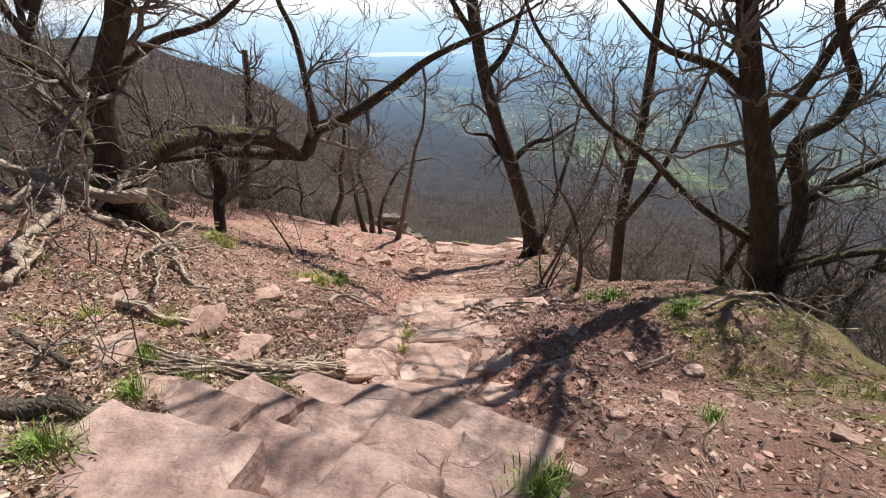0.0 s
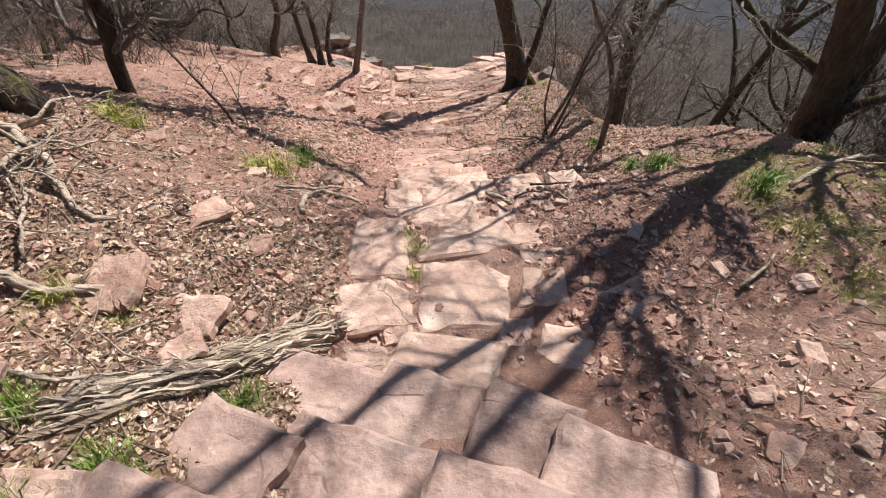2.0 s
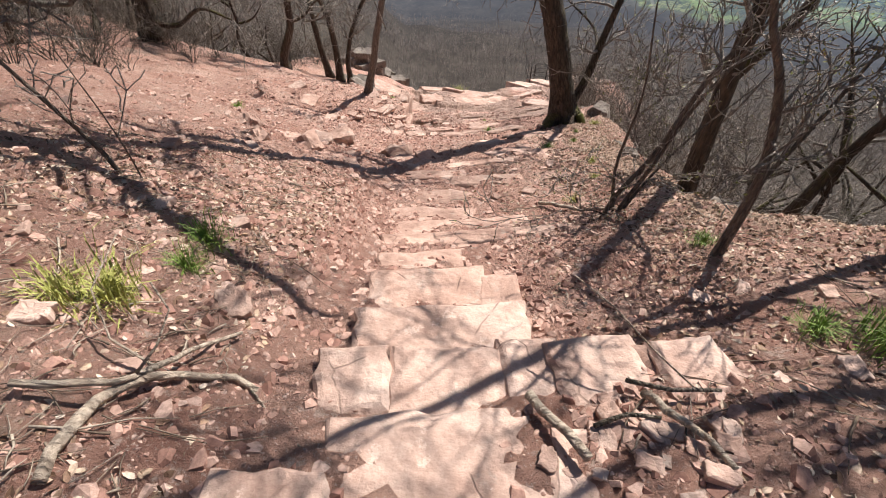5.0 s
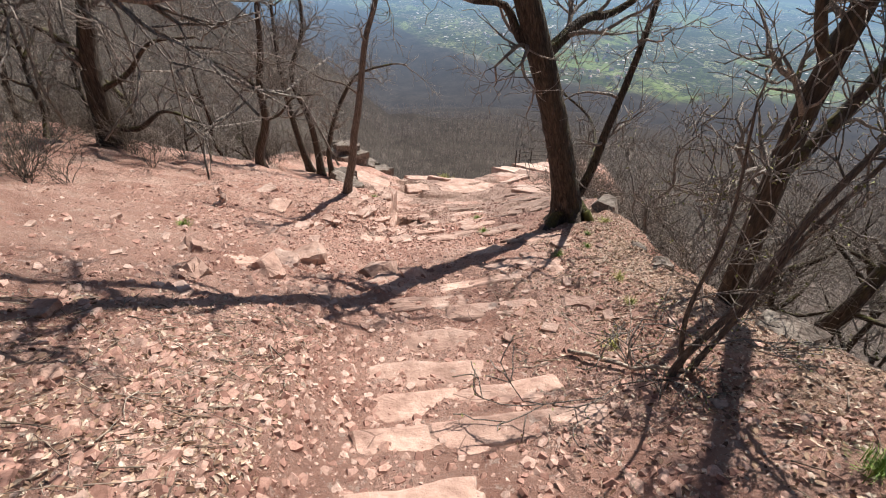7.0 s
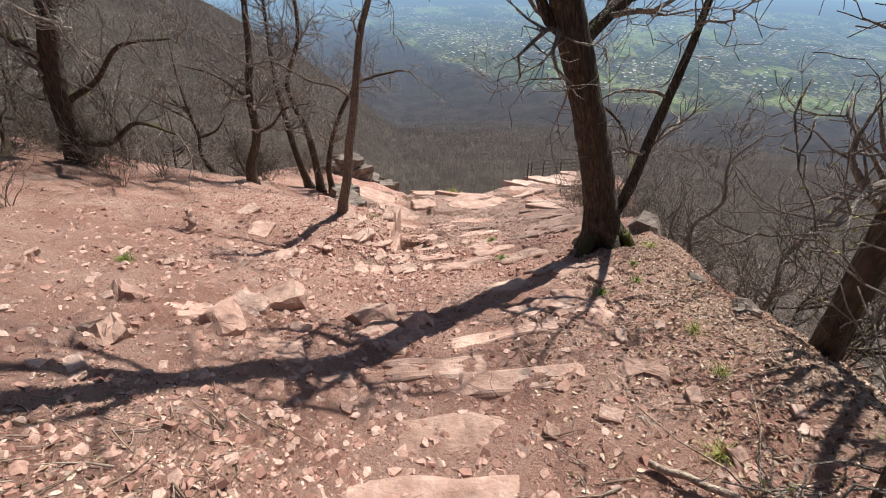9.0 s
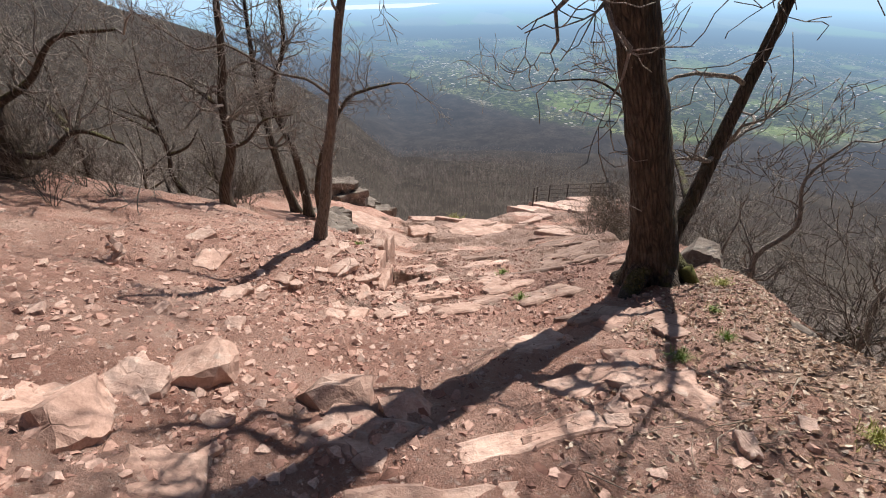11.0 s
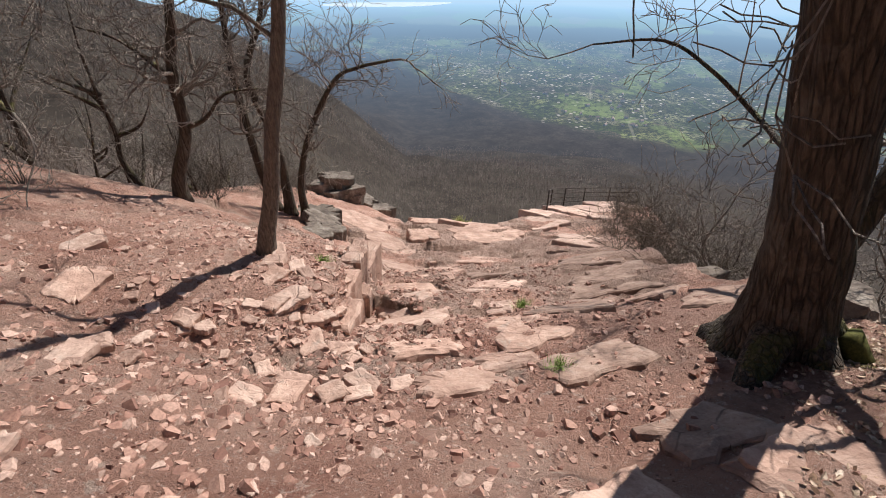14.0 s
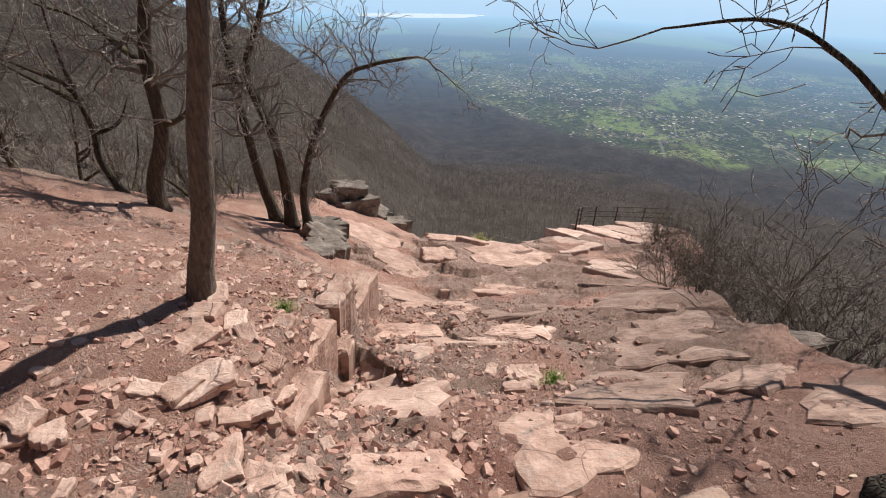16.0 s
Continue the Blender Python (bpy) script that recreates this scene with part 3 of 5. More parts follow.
def slab_bm(rng, w, d, thick, corners=0, wobble=0.02, top=0.006):
    """A flat flagstone: straight broken edges between jittered corners, chipped rim, nearly level top."""
    corners = corners or int(rng.integers(4, 7))
    if corners == 4:
        base = [(-1, -1), (1, -1), (1, 1), (-1, 1)]
    elif corners == 5:
        base = [(-1, -1), (0.9, -1), (1, 0.3), (0.35, 1), (-1, 0.95)]
    else:
        base = [(-0.75, -1), (0.95, -1), (1, 0.55), (0.6, 1), (-0.95, 1), (-1, -0.55)]
    if rng.random() < 0.5:
        base = [(-x, y) for x, y in base][::-1]
    base = np.array(base) * (w / 2, d / 2) + rng.normal(0, 0.028, (len(base), 2)) * (w, d)
    ring = []
    for i in range(len(base)):
        p, q = base[i], base[(i + 1) % len(base)]
        n = 5
        for k in range(n):
            t = k / n
            away = 0.0 if k == 0 else rng.normal(0, wobble) * min(w, d)
            side = np.array((q[1] - p[1], p[0] - q[0])) / (np.linalg.norm(q - p) + 1e-9)
            ring.append(p + (q - p) * (t + (rng.normal(0, 0.03) if k else 0)) + side * away)
    ring = np.array(ring)
    mid, count = ring.mean(0), len(ring)
    bm, rows = bmesh.new(), []
    lip = rng.uniform(0.5, 1.7, count) * 0.02
    for scale, z, shake in ((0.97, -thick, 0.0), (1.0, -thick * 0.55, 0.012), (1.005, -0.045, 0.008), (1.0, -0.018, 0.004), (0.0, 0.0, 0.003), (0.75, top, top * 0.5), (0.35, 0.0, top * 0.5)):
        row = []
        for i, v in enumerate(ring):
            if scale == 0.0:
                away = v - mid
                v2 = mid + away * (1 - lip[i] / (np.linalg.norm(away) + 1e-6))
            else:
                v2 = mid + (v - mid) * scale
            row.append(bm.verts.new((v2[0] + rng.normal(0, shake * 0.5), v2[1] + rng.normal(0, shake * 0.5), z + rng.normal(0, shake * 0.5))))
        rows.append(row)
    for a, b in zip(rows, rows[1:]):
        for i in range(count):
            bm.faces.new((a[i], a[(i + 1) % count], b[(i + 1) % count], b[i]))
    bm.faces.new(rows[-1])
    bm.faces.new(rows[0][::-1])
    bmesh.ops.recalc_face_normals(bm, faces=bm.faces)
    return bm


def part(name, bm, material, parent, label="", m=None, smooth=False):
    me = bpy.data.meshes.new(name)
    bm.to_mesh(me)
    bm.free()
    if smooth:
        me.shade_smooth()
    me.materials.append(material)
    ob = place(name, me, parent, m)
    if label:
        ob["label"] = label
    return ob


# ---- ground ----
def sheet(name, xs, ys, z_of):
    gx, gy = np.meshgrid(xs, ys)
    z = z_of(gx, gy)
    nx, ny = len(xs), len(ys)
    i = np.arange(nx * ny).reshape(ny, nx)
    quads = np.stack([i[:-1, :-1], i[:-1, 1:], i[1:, 1:], i[1:, :-1]], -1).reshape(-1, 4)
    me = bpy.data.meshes.new(name)
    me.from_pydata(np.stack([gx, gy, z], -1).reshape(-1, 3).tolist(), [], quads.tolist())
    me.update()
    me.shade_smooth()
    return me, gx.ravel(), gy.ravel()


def stretch_out(a, b, step, far_a, far_b, n):
    mid = np.arange(a, b, step)
    t = (np.arange(1, n + 1) / n) ** 2.4
    low = a - step * 0.8 - t[::-1] * (a - far_a)
    high = b + step * 0.8 + t * (far_b - b)
    return np.concatenate([low, mid, high])


XS = stretch_out(-5.5, 4.6, 0.04, -62, 62, 42)
YS = np.concatenate([stretch_out(0.2, 16, 0.042, -18, 16.04, 26)[:-26], np.arange(16.05, 32, 0.075), 32 + (np.arange(1, 30) / 29) ** 1.6 * 30])
ground_mesh, gx, gy = sheet("ground", XS, YS, relief_z)
ground_mesh.materials.append(SOIL)
east, north, west = beyond(gx, gy)
outside = np.clip(np.maximum(np.maximum(east, north * 1.0), west) / 1.6, 0, 1)
litter = np.interp(gx, [-5, -1.2, -0.75, 0.5, 1.0, 2.2, 3], [1, 0.6, 0.2, 0.0, 0.3, 0.5, 0.75]) * np.interp(gy, [0, 3, 5.5, 8, 10], [0.85, 0.8, 0.55, 0.25, 0.1])
moss = np.interp(gx, [1.2, 2.2, 4.5], [0, 0.85, 1]) * np.interp(gy, [0, 4.6, 5.6, 7, 9, 11, 12, 13], [1, 1, 0.7, 0.7, 0.5, 0.55, 0.5, 0]) + np.interp(gx, [-4, -1.3, -1], [0.6, 0.5, 0]) * np.interp(gy, [0, 2.6, 3.6], [1, 1, 0])
moss = moss + 0.3 * np.exp(-((gx - 2.8) ** 2 + (gy - 11.35) ** 2) / 0.22)
litter = np.maximum(litter, np.interp(gx, [1.6, 2.4], [0, 0.75]) * np.interp(gy, [5.5, 6.5, 10, 11], [0, 1, 1, 0]))
litter = np.maximum(litter, 0.8 * np.exp(-((gx - 2.9) ** 2 + (gy - 11.3) ** 2) / 0.5))
# Dark soil patches on the east bank and by the oak, partly painted shade.
humus_shade = np.interp(gx, [0.5, 1.0, 3.0, 4.5], [0, 0.5, 0.6, 0.5]) * np.interp(gy, [-2, 4.5, 7, 9], [1, 1, 0.5, 0.2]) + 0.7 * np.exp(-((gx - 2.7) ** 2 + (gy - 11.2) ** 2) / 0.8) + 0.8 * np.exp(-((gx - 2.0) ** 2 / 0.5 + (gy - 12.7) ** 2 / 1.2))
tone = 0.6 * plates(gx, gy, 1.25, 1.0, 301)[0] + 0.4 * plates(gx, gy, 0.52, 0.42, 331)[0] + np.interp(gx - np.clip(gy - 15, 0, 9) * 0.2, [1.2, 2.2], [0, 0.5])
for label_of, values in (("plate", tone), ("litter", litter), ("humus_shade", humus_shade), ("moss", moss), ("rock", rock_mask(gx, gy) * (1 - outside)), ("woods", np.clip((np.maximum(np.maximum(east - np.interp(gy, [10, 12], [1.2, 0]), north), west) - 0.2) / np.interp(gy, [10, 12], [3.5, 1.6]), 0, 1))):
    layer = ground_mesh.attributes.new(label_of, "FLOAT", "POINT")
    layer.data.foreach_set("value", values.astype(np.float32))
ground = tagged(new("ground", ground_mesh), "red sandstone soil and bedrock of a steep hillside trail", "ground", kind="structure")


def valley():
    rings = 55 * (4950 / 55) ** (np.arange(130) / 129)
    turns = np.linspace(-math.pi, math.pi, 241)
    rr, aa = np.meshgrid(rings, turns)
    x, y = rr * np.sin(aa), rr * np.cos(aa)
    z = valley_z(x, y) - np.interp(rr, [55, 75], [2.5, 0])
    nx, ny = len(rings), len(turns)
    i = np.arange(nx * ny).reshape(ny, nx)
    quads = np.stack([i[:-1, :-1], i[:-1, 1:], i[1:, 1:], i[1:, :-1]], -1).reshape(-1, 4)
    me = bpy.data.meshes.new("valley")
    me.from_pydata(np.stack([x, y, z], -1).reshape(-1, 3).tolist(), [], quads[:, ::-1].tolist())
    me.update()
    me.shade_smooth()
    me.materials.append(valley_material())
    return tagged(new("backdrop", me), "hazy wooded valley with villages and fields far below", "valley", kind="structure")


valley()


def reservoir():
    a = np.linspace(0, 2 * math.pi, 40, endpoint=False)
    x = -310 + 480 * np.sign(np.cos(a)) * np.abs(np.cos(a)) ** 0.7 + 40 * np.sin(3 * a)
    y = 4080 + 190 * np.sin(a) + 25 * np.cos(2 * a) + 0.18 * (x + 310)
    me = mesh_of("water", np.stack([x, y, 0 * x - 329], -1), [tuple(range(40))], WATER)
    tagged(new("water", me), "bright reservoir far off in the plain", "lake", kind="structure")


reservoir()


# ---- far woods ----
def far_woods(name, seed, count, near, far, az0, az1, slivers, tall, stem, thin):
    """Bare trees on the flank below, each a thin stem with a fan of rising branches."""
    rng = np.random.default_rng(seed)
    r = np.sqrt(rng.uniform(near ** 2, far ** 2, count * 3)) if far / near < 4 else near * (far / near) ** rng.uniform(0, 1, count * 3) ** 0.75
    az = np.radians(rng.uniform(az0, az1, count * 3))
    x, y = r * np.sin(az), r * np.cos(az)
    e, n, w = beyond(x, y)
    keep = np.maximum(np.maximum(e, n), w) > 7
    x, y = x[keep][:count], y[keep][:count]
    z = np.where(np.hypot(x, y) < 60, relief_z(x, y), valley_z(x, y))
    h = rng.uniform(tall * 0.65, tall * 1.15, len(x))
    foot = np.stack([x, y, z], -1)
    tris = []
    top = foot + np.stack([rng.normal(0, 0.11, len(x)) * h, rng.normal(0, 0.11, len(x)) * h, h], -1)
    for k in range(2):
        a = rng.uniform(0, math.pi, len(x)) + k * math.pi / 2
        off = np.stack([np.cos(a), np.sin(a), 0 * a], -1) * (stem * h)[:, None]
        tris.append(np.stack([foot - off, foot + off, top], 1))
    for k in range(slivers):
        s = rng.uniform(0.3, 0.95, len(x))[:, None]
        start = foot + (top - foot) * s
        a, reach = rng.uniform(0, 2 * math.pi, len(x)), rng.uniform(0.06, 0.34, len(x)) * h
        end = start + np.stack([np.cos(a) * reach, np.sin(a) * reach, reach * rng.uniform(-0.5, 1.2, len(x))], -1)
        off = np.stack([-np.sin(a), np.cos(a), 0 * a + 0.3], -1) * (thin * h)[:, None]
        tris.append(np.stack([start - off, start + off, end], 1))
    tri = np.stack(tris, 1).reshape(-1, 3)
    me = bpy.data.meshes.new(name)
    me.from_pydata(tri.tolist(), [], np.arange(len(tri)).reshape(-1, 3).tolist())
    me.update()
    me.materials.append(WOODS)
    return tagged(new(name, me), "bare grey-brown spring woodland covering the slope below", "woods", kind="stuff")


far_woods("near_woods", 3, 1700, 26, 75, -62, 75, 80, 4.4, 0.004, 0.0026)
far_woods("slope_woods", 4, 7500, 60, 230, -62, 60, 26, 5.2, 0.0035, 0.0045)
far_woods("distant_woods", 5, 16000, 200, 900, -55, 52, 9, 8.0, 0.004, 0.009)


# ---- laid stones ----
def laid(parent, rng, x, y, w, d, turn, up=0.0, thick=0.2, tilt=0.35, name="slab", material=None, dip=0.0, corners=0):
    """A flagstone on the trail: its top follows part of the slope."""
    m = seat(x, y, w, d, turn, tilt, dip) @ Matrix.Translation((0, 0, up))
    return part(name, slab_bm(rng, w, d, thick, corners), material or SLAB, parent, m=m)


rng = np.random.default_rng(21)
stair = tagged(new("stone_stair"), "worn steps of pink sandstone slabs descending the trail", "stairs")
for x, y, w, d, turn in ((-1.20, 1.28, 0.80, 0.62, -12), (-1.28, 1.80, 0.46, 0.42, -22), (-0.76, 1.55, 0.74, 0.5, -20), (-0.30, 1.36, 0.5, 0.42, -26),
                         (-1.12, 2.14, 0.44, 0.36, -30), (-0.68, 2.02, 0.66, 0.44, -22), (-0.20, 1.78, 0.5, 0.42, -28), (0.22, 1.52, 0.46, 0.42, -28),
                         (-0.84, 2.47, 0.62, 0.40, -20), (-0.40, 2.32, 0.5, 0.42, -30), (0.02, 2.12, 0.42, 0.42, -30), (0.34, 1.88, 0.56, 0.36, -30),
                         (-0.75, 0.95, 0.9, 0.6, -14), (0.05, 0.95, 0.8, 0.6, -18)):
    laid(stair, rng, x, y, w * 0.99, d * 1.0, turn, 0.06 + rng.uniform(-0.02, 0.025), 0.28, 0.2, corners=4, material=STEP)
paving = tagged(new("stone_paving"), "flat sandstone flags set in red soil with mossy joints", "paving")
for x, y, w, d, turn in ((-0.05, 4.02, 0.86, 0.86, 6), (-0.60, 3.78, 0.42, 0.72, -8), (-0.06, 3.22, 0.56, 0.62, -3), (-0.60, 3.18, 0.50, 0.40, 4),
                         (-0.24, 2.70, 0.56, 0.40, -20), (-0.68, 2.78, 0.26, 0.25, 3), (-0.50, 2.94, 0.19, 0.14, 0), (0.18, 2.86, 0.22, 0.28, -12),
                         (0.40, 4.15, 0.16, 0.34, -9), (0.44, 3.3, 0.3, 0.5, -12), (0.52, 3.75, 0.36, 0.34, -22), (0.42, 2.72, 0.3, 0.36, -20), (0.98, 3.05, 0.34, 0.24, 20)):
    laid(paving, rng, x, y, w * 1.01, d * 1.01, turn, 0.026 if x < 0.15 else 0.004, 0.16, 0.9)
lower = tagged(new("trail_steps"), "rough stone steps sunk in the eroded red trail", "stairs")
for x, y, w, d, turn in ((-0.41, 4.58, 0.30, 0.34, 5), (-0.02, 4.56, 0.46, 0.36, -2), (0.36, 4.6, 0.26, 0.36, 3), (0.64, 4.58, 0.36, 0.34, 6), (1.02, 4.6, 0.28, 0.26, 3),
                         (-0.03, 4.96, 0.84, 0.38, 4), (-0.12, 5.42, 0.70, 0.44, 3), (0.34, 5.40, 0.24, 0.40, -3), (-0.15, 6.0, 0.60, 0.46, 6),
                         (-0.10, 6.62, 0.72, 0.36, 3), (0.62, 6.70, 0.98, 0.24, 2), (-0.17, 7.04, 0.60, 0.32, 0), (0.54, 7.12, 0.78, 0.26, 8), (-0.06, 7.50, 0.90, 0.38, -3), (0.66, 8.52, 0.92, 0.26, 0), (0.1, 8.05, 0.7, 0.3, 4)):
    laid(lower, rng, x, y, w * 1.08, d * 1.08, turn, 0.055 if y < 5.2 else 0.045 if y < 5.7 else 0.008, 0.26, 0.25 if y < 5.7 else 0.62, corners=4 if y < 5.7 else 0, material=SLAB if y < 5.2 else ROCK)


# ---- bedrock ledges ----
def ledge(rng, x, y, w, d, thick, turn, tilt=1.0, up=0.02, material=None, label="", dip=None, wobble=0.03):
    """A broken layer of bedrock, lying nearly with the slope."""
    m = seat(x, y, w, d, turn, tilt, dip or 0.0) @ Matrix.Translation((0, 0, up))
    ob = part("rock_ledge", slab_bm(rng, w, d, thick, 0, wobble, 0.012), material or ROCK, None, m=m)
    return tagged(ob, label or "angular layer of pink sandstone bedrock in the trail", "rock", "bedrock ledges")


for x, y, w, d, h, turn in ((-0.02, 13.35, 0.70, 0.95, 0.3, 6), (0.50, 14.75, 0.85, 0.5, 0.3, 20), (-0.17, 14.15, 0.7, 0.45, 0.26, 22), (0.97, 12.57, 0.66, 0.75, 0.36, 18),
                            (0.98, 13.8, 0.32, 0.7, 0.22, -3), (1.73, 13.4, 0.85, 1.2, 0.36, -21), (2.6, 14.7, 1.1, 1.5, 0.34, -10), (2.6, 13.4, 0.5, 0.9, 0.3, -40),
                            (2.75, 12.75, 0.6, 0.6, 0.3, -30), (0.1, 12.3, 0.6, 0.4, 0.26, 12), (0.35, 11.7, 0.6, 0.4, 0.2, 24),
                            (1.35, 11.85, 0.8, 0.42, 0.3, 22), (0.75, 12.05, 0.5, 0.3, 0.25, 16), (1.5, 10.9, 0.5, 0.4, 0.2, 24), (0.1, 16.2, 1.2, 0.9, 0.3, -12), (1.5, 16.4, 1.4, 0.9, 0.32, 14),
                            (-0.5, 17.6, 1.1, 1.2, 0.3, 20), (3.0, 16.4, 1.2, 1.6, 0.4, -20), (3.7, 18.5, 1.5, 1.8, 0.5, -12), (1.0, 18.6, 1.8, 1.3, 0.3, 5), (-0.2, 15.3, 0.9, 0.5, 0.25, 10), (1.2, 15.4, 0.8, 0.6, 0.25, -15)):
    ledge(rng, x, y, w, d, h, turn, rng.uniform(0.9, 1.1), 0.022, DARK_LEDGE if x > 1.3 else SLAB if y > 13 and w < 0.9 else None, wobble=0.06)
for x, y, w, d, turn in ((-0.40, 9.35, 0.6, 0.42, -28), (-1.25, 8.95, 0.4, 0.4, 3), (0.55, 9.2, 0.9, 0.2, 14), (1.1, 9.75, 0.7, 0.3, 22), (0.9, 10.4, 0.6, 0.36, 28), (-2.0, 9.3, 0.5, 0.34, 10), (1.75, 10.55, 0.7, 0.5, 30), (1.43, 9.94, 0.42, 0.34, -10), (1.39, 9.5, 0.55, 0.5, -14), (0.01, 8.76, 0.82, 0.3, -4), (-0.79, 8.69, 0.34, 0.2, 14), (1.52, 8.5, 0.36, 0.26, -10)):
    ledge(rng, x, y, w, d, 0.4, turn, 0.8, 0.012, wobble=0.06)
for x, y, w, d, h, turn, up in ((-2.1, 22.3, 1.7, 1.6, 0.35, -18, 0.10), (-0.9, 20.4, 1.0, 2.2, 0.3, 22, 0.05), (0.3, 24.0, 1.6, 0.9, 0.4, 10, 0.16), (0.9, 23.3, 0.9, 0.7, 0.4, -12, 0.25),
                                (2.1, 22.4, 2.2, 2.6, 0.4, -4, 0.06), (3.9, 24.6, 1.5, 3.0, 0.6, 20, 0.22), (0.0, 21.6, 0.9, 0.8, 0.5, 15, 0.24), (5.2, 26.3, 1.9, 2.4, 0.6, 30, 0.12),
                                (6.3, 27.6, 1.5, 2.8, 0.6, 30, 0.2), (7.6, 28.8, 1.5, 2.8, 0.6, 28, 0.28), (8.9, 29.8, 2.4, 2.2, 0.6, 20, 0.36), (6.9, 25.3, 1.2, 1.6, 0.7, -20, 0.05), (4.6, 21.0, 1.5, 2.0, 0.5, -30, 0.08)):
    ledge(rng, x, y, w, d, h, turn, 0.8, up * 0.7, ROCK if x < 3 else SLAB, "broad pale sandstone slab at the lookout's edge", float(rng.uniform(2, 12)) if x > 3.5 else 3, 0.07)
for x, y, w, d, h, turn, up in ((-3.4, 25.6, 1.9, 1.3, 0.5, 10, 0.3), (-2.6, 25.9, 1.4, 1.1, 0.4, -20, 0.25), (-2.9, 25.3, 1.2, 0.8, 0.3, 30, 0.5), (-2.0, 25.5, 1.2, 1.0, 0.5, 15, 0.1), (-3.6, 25.7, 1.5, 1.0, 0.3, -8, 0.62), (-3.3, 25.6, 1.1, 0.9, 0.25, 18, 0.9), (-2.9, 21.0, 1.1, 1.2, 0.5, 12, 0.2), (-2.4, 19.3, 0.8, 0.9, 0.4, -15, 0.15), (-2.7, 20.2, 0.9, 0.7, 0.4, 25, 0.3)):
    ledge(rng, x, y, w, d, h, turn, 0.4, up, GREY_ROCK, "dark layered rock, grey with lichen, at the cliff edge", float(rng.normal(0, 9)), 0.12)
for x, y, w, d, h, turn, up in ((-0.74, 14.36, 0.24, 0.55, 1.2, -6, 0.26), (-0.62, 13.98, 0.16, 0.26, 1.1, -4, 0.2), (-0.74, 13.5, 0.2, 0.6, 0.8, -12, 0.02), (-0.62, 12.85, 0.22, 0.5, 0.5, -8, 0.08), (-0.82, 15.2, 0.34, 1.0, 0.8, -10, 0.05)):
    ledge(rng, x, y, w, d, h, turn, 0.05, up, ROCK, "upright split slab of sandstone along the trail's bank", 0, 0.05)


def boulder(x, y, w, d, h, turn, material, label, sink=0.66):
    """A half-buried boulder with broken faces."""
    bm = bmesh.new()
    for _ in range(30):
        v = rng.normal(0, 1, 3)
        v = v / np.abs(v).max() * rng.uniform(0.7, 1.0)
        bm.verts.new((v[0] * w / 2, v[1] * d / 2, (v[2] + 1) * h / 2))
    out = bmesh.ops.convex_hull(bm, input=bm.verts)
    bmesh.ops.delete(bm, geom=[g for g in out["geom_interior"] if isinstance(g, bmesh.types.BMVert)], context="VERTS")
    bmesh.ops.subdivide_edges(bm, edges=bm.edges[:], cuts=2, use_grid_fill=True)
    for v in bm.verts:
        v.co += Vector(rng.normal(0, 0.008, 3))
    tagged(part("boulder", bm, material, None, m=pose(x, y, height(x, y) - h * sink, rng.normal(0, 8), rng.normal(0, 8), turn)), label, "boulder", "half-buried boulders")


for x, y, w, d, h, turn in ((-1.5, 9.85, 0.62, 0.45, 0.42, 12), (-0.58, 9.7, 0.62, 0.4, 0.42, -24), (-1.75, 9.1, 0.45, 0.4, 0.36, 30), (-0.15, 9.6, 0.36, 0.3, 0.28, 10), (-1.2, 9.45, 0.22, 0.2, 0.2, 40), (-2.5, 9.3, 0.4, 0.3, 0.3, 0), (-2.2, 8.6, 0.34, 0.3, 0.26, 20)):
    boulder(x, y, w, d, h, turn, ROCK, "half-buried rough sandstone boulder beside the trail")
for x, y, w, d, h, turn in ((3.3, 12.2, 0.5, 0.5, 0.5, 10), (4.2, 8.5, 1.1, 0.7, 0.6, 20), (2.75, 9.2, 0.3, 0.25, 0.25, 5), (3.6, 14.2, 0.6, 0.5, 0.5, 30), (3.1, 10.4, 0.3, 0.3, 0.3, 15)):
    boulder(x, y, w, d, h, turn, GREY_ROCK, "grey lichen-spotted boulder at the slope's edge")


# ---- lookout railing ----
def railing():
    root = tagged(new("railing"), "low rusty iron railing round the rocky lookout platform", "railing")
    arc = curve_through([(5.25, 27.9, 0), (5.75, 29.2, 0), (6.7, 30.3, 0), (7.9, 31.0, 0), (9.2, 31.1, 0), (10.2, 30.5, 0)], 0.3)[:, :2]
    arc = np.array([(x, y, float(shoulder_z(x, y)) + 0.05) for x, y in arc])
    for i in range(0, len(arc), 4):
        b = Builder()
        b.tube([arc[i] - (0, 0, 0.5), arc[i], arc[i] + (0, 0, 0.5), arc[i] + (0, 0, 1.02)], [0.03] * 4, 8)
        place("post", b.mesh("post", IRON), root)
    for up in (0.28, 0.52, 0.76, 1.0):
        b = Builder()
        b.tube(arc + (0, 0, up), [0.018] * len(arc), 6)
        place("rail", b.mesh("rail", IRON), root)


railing()


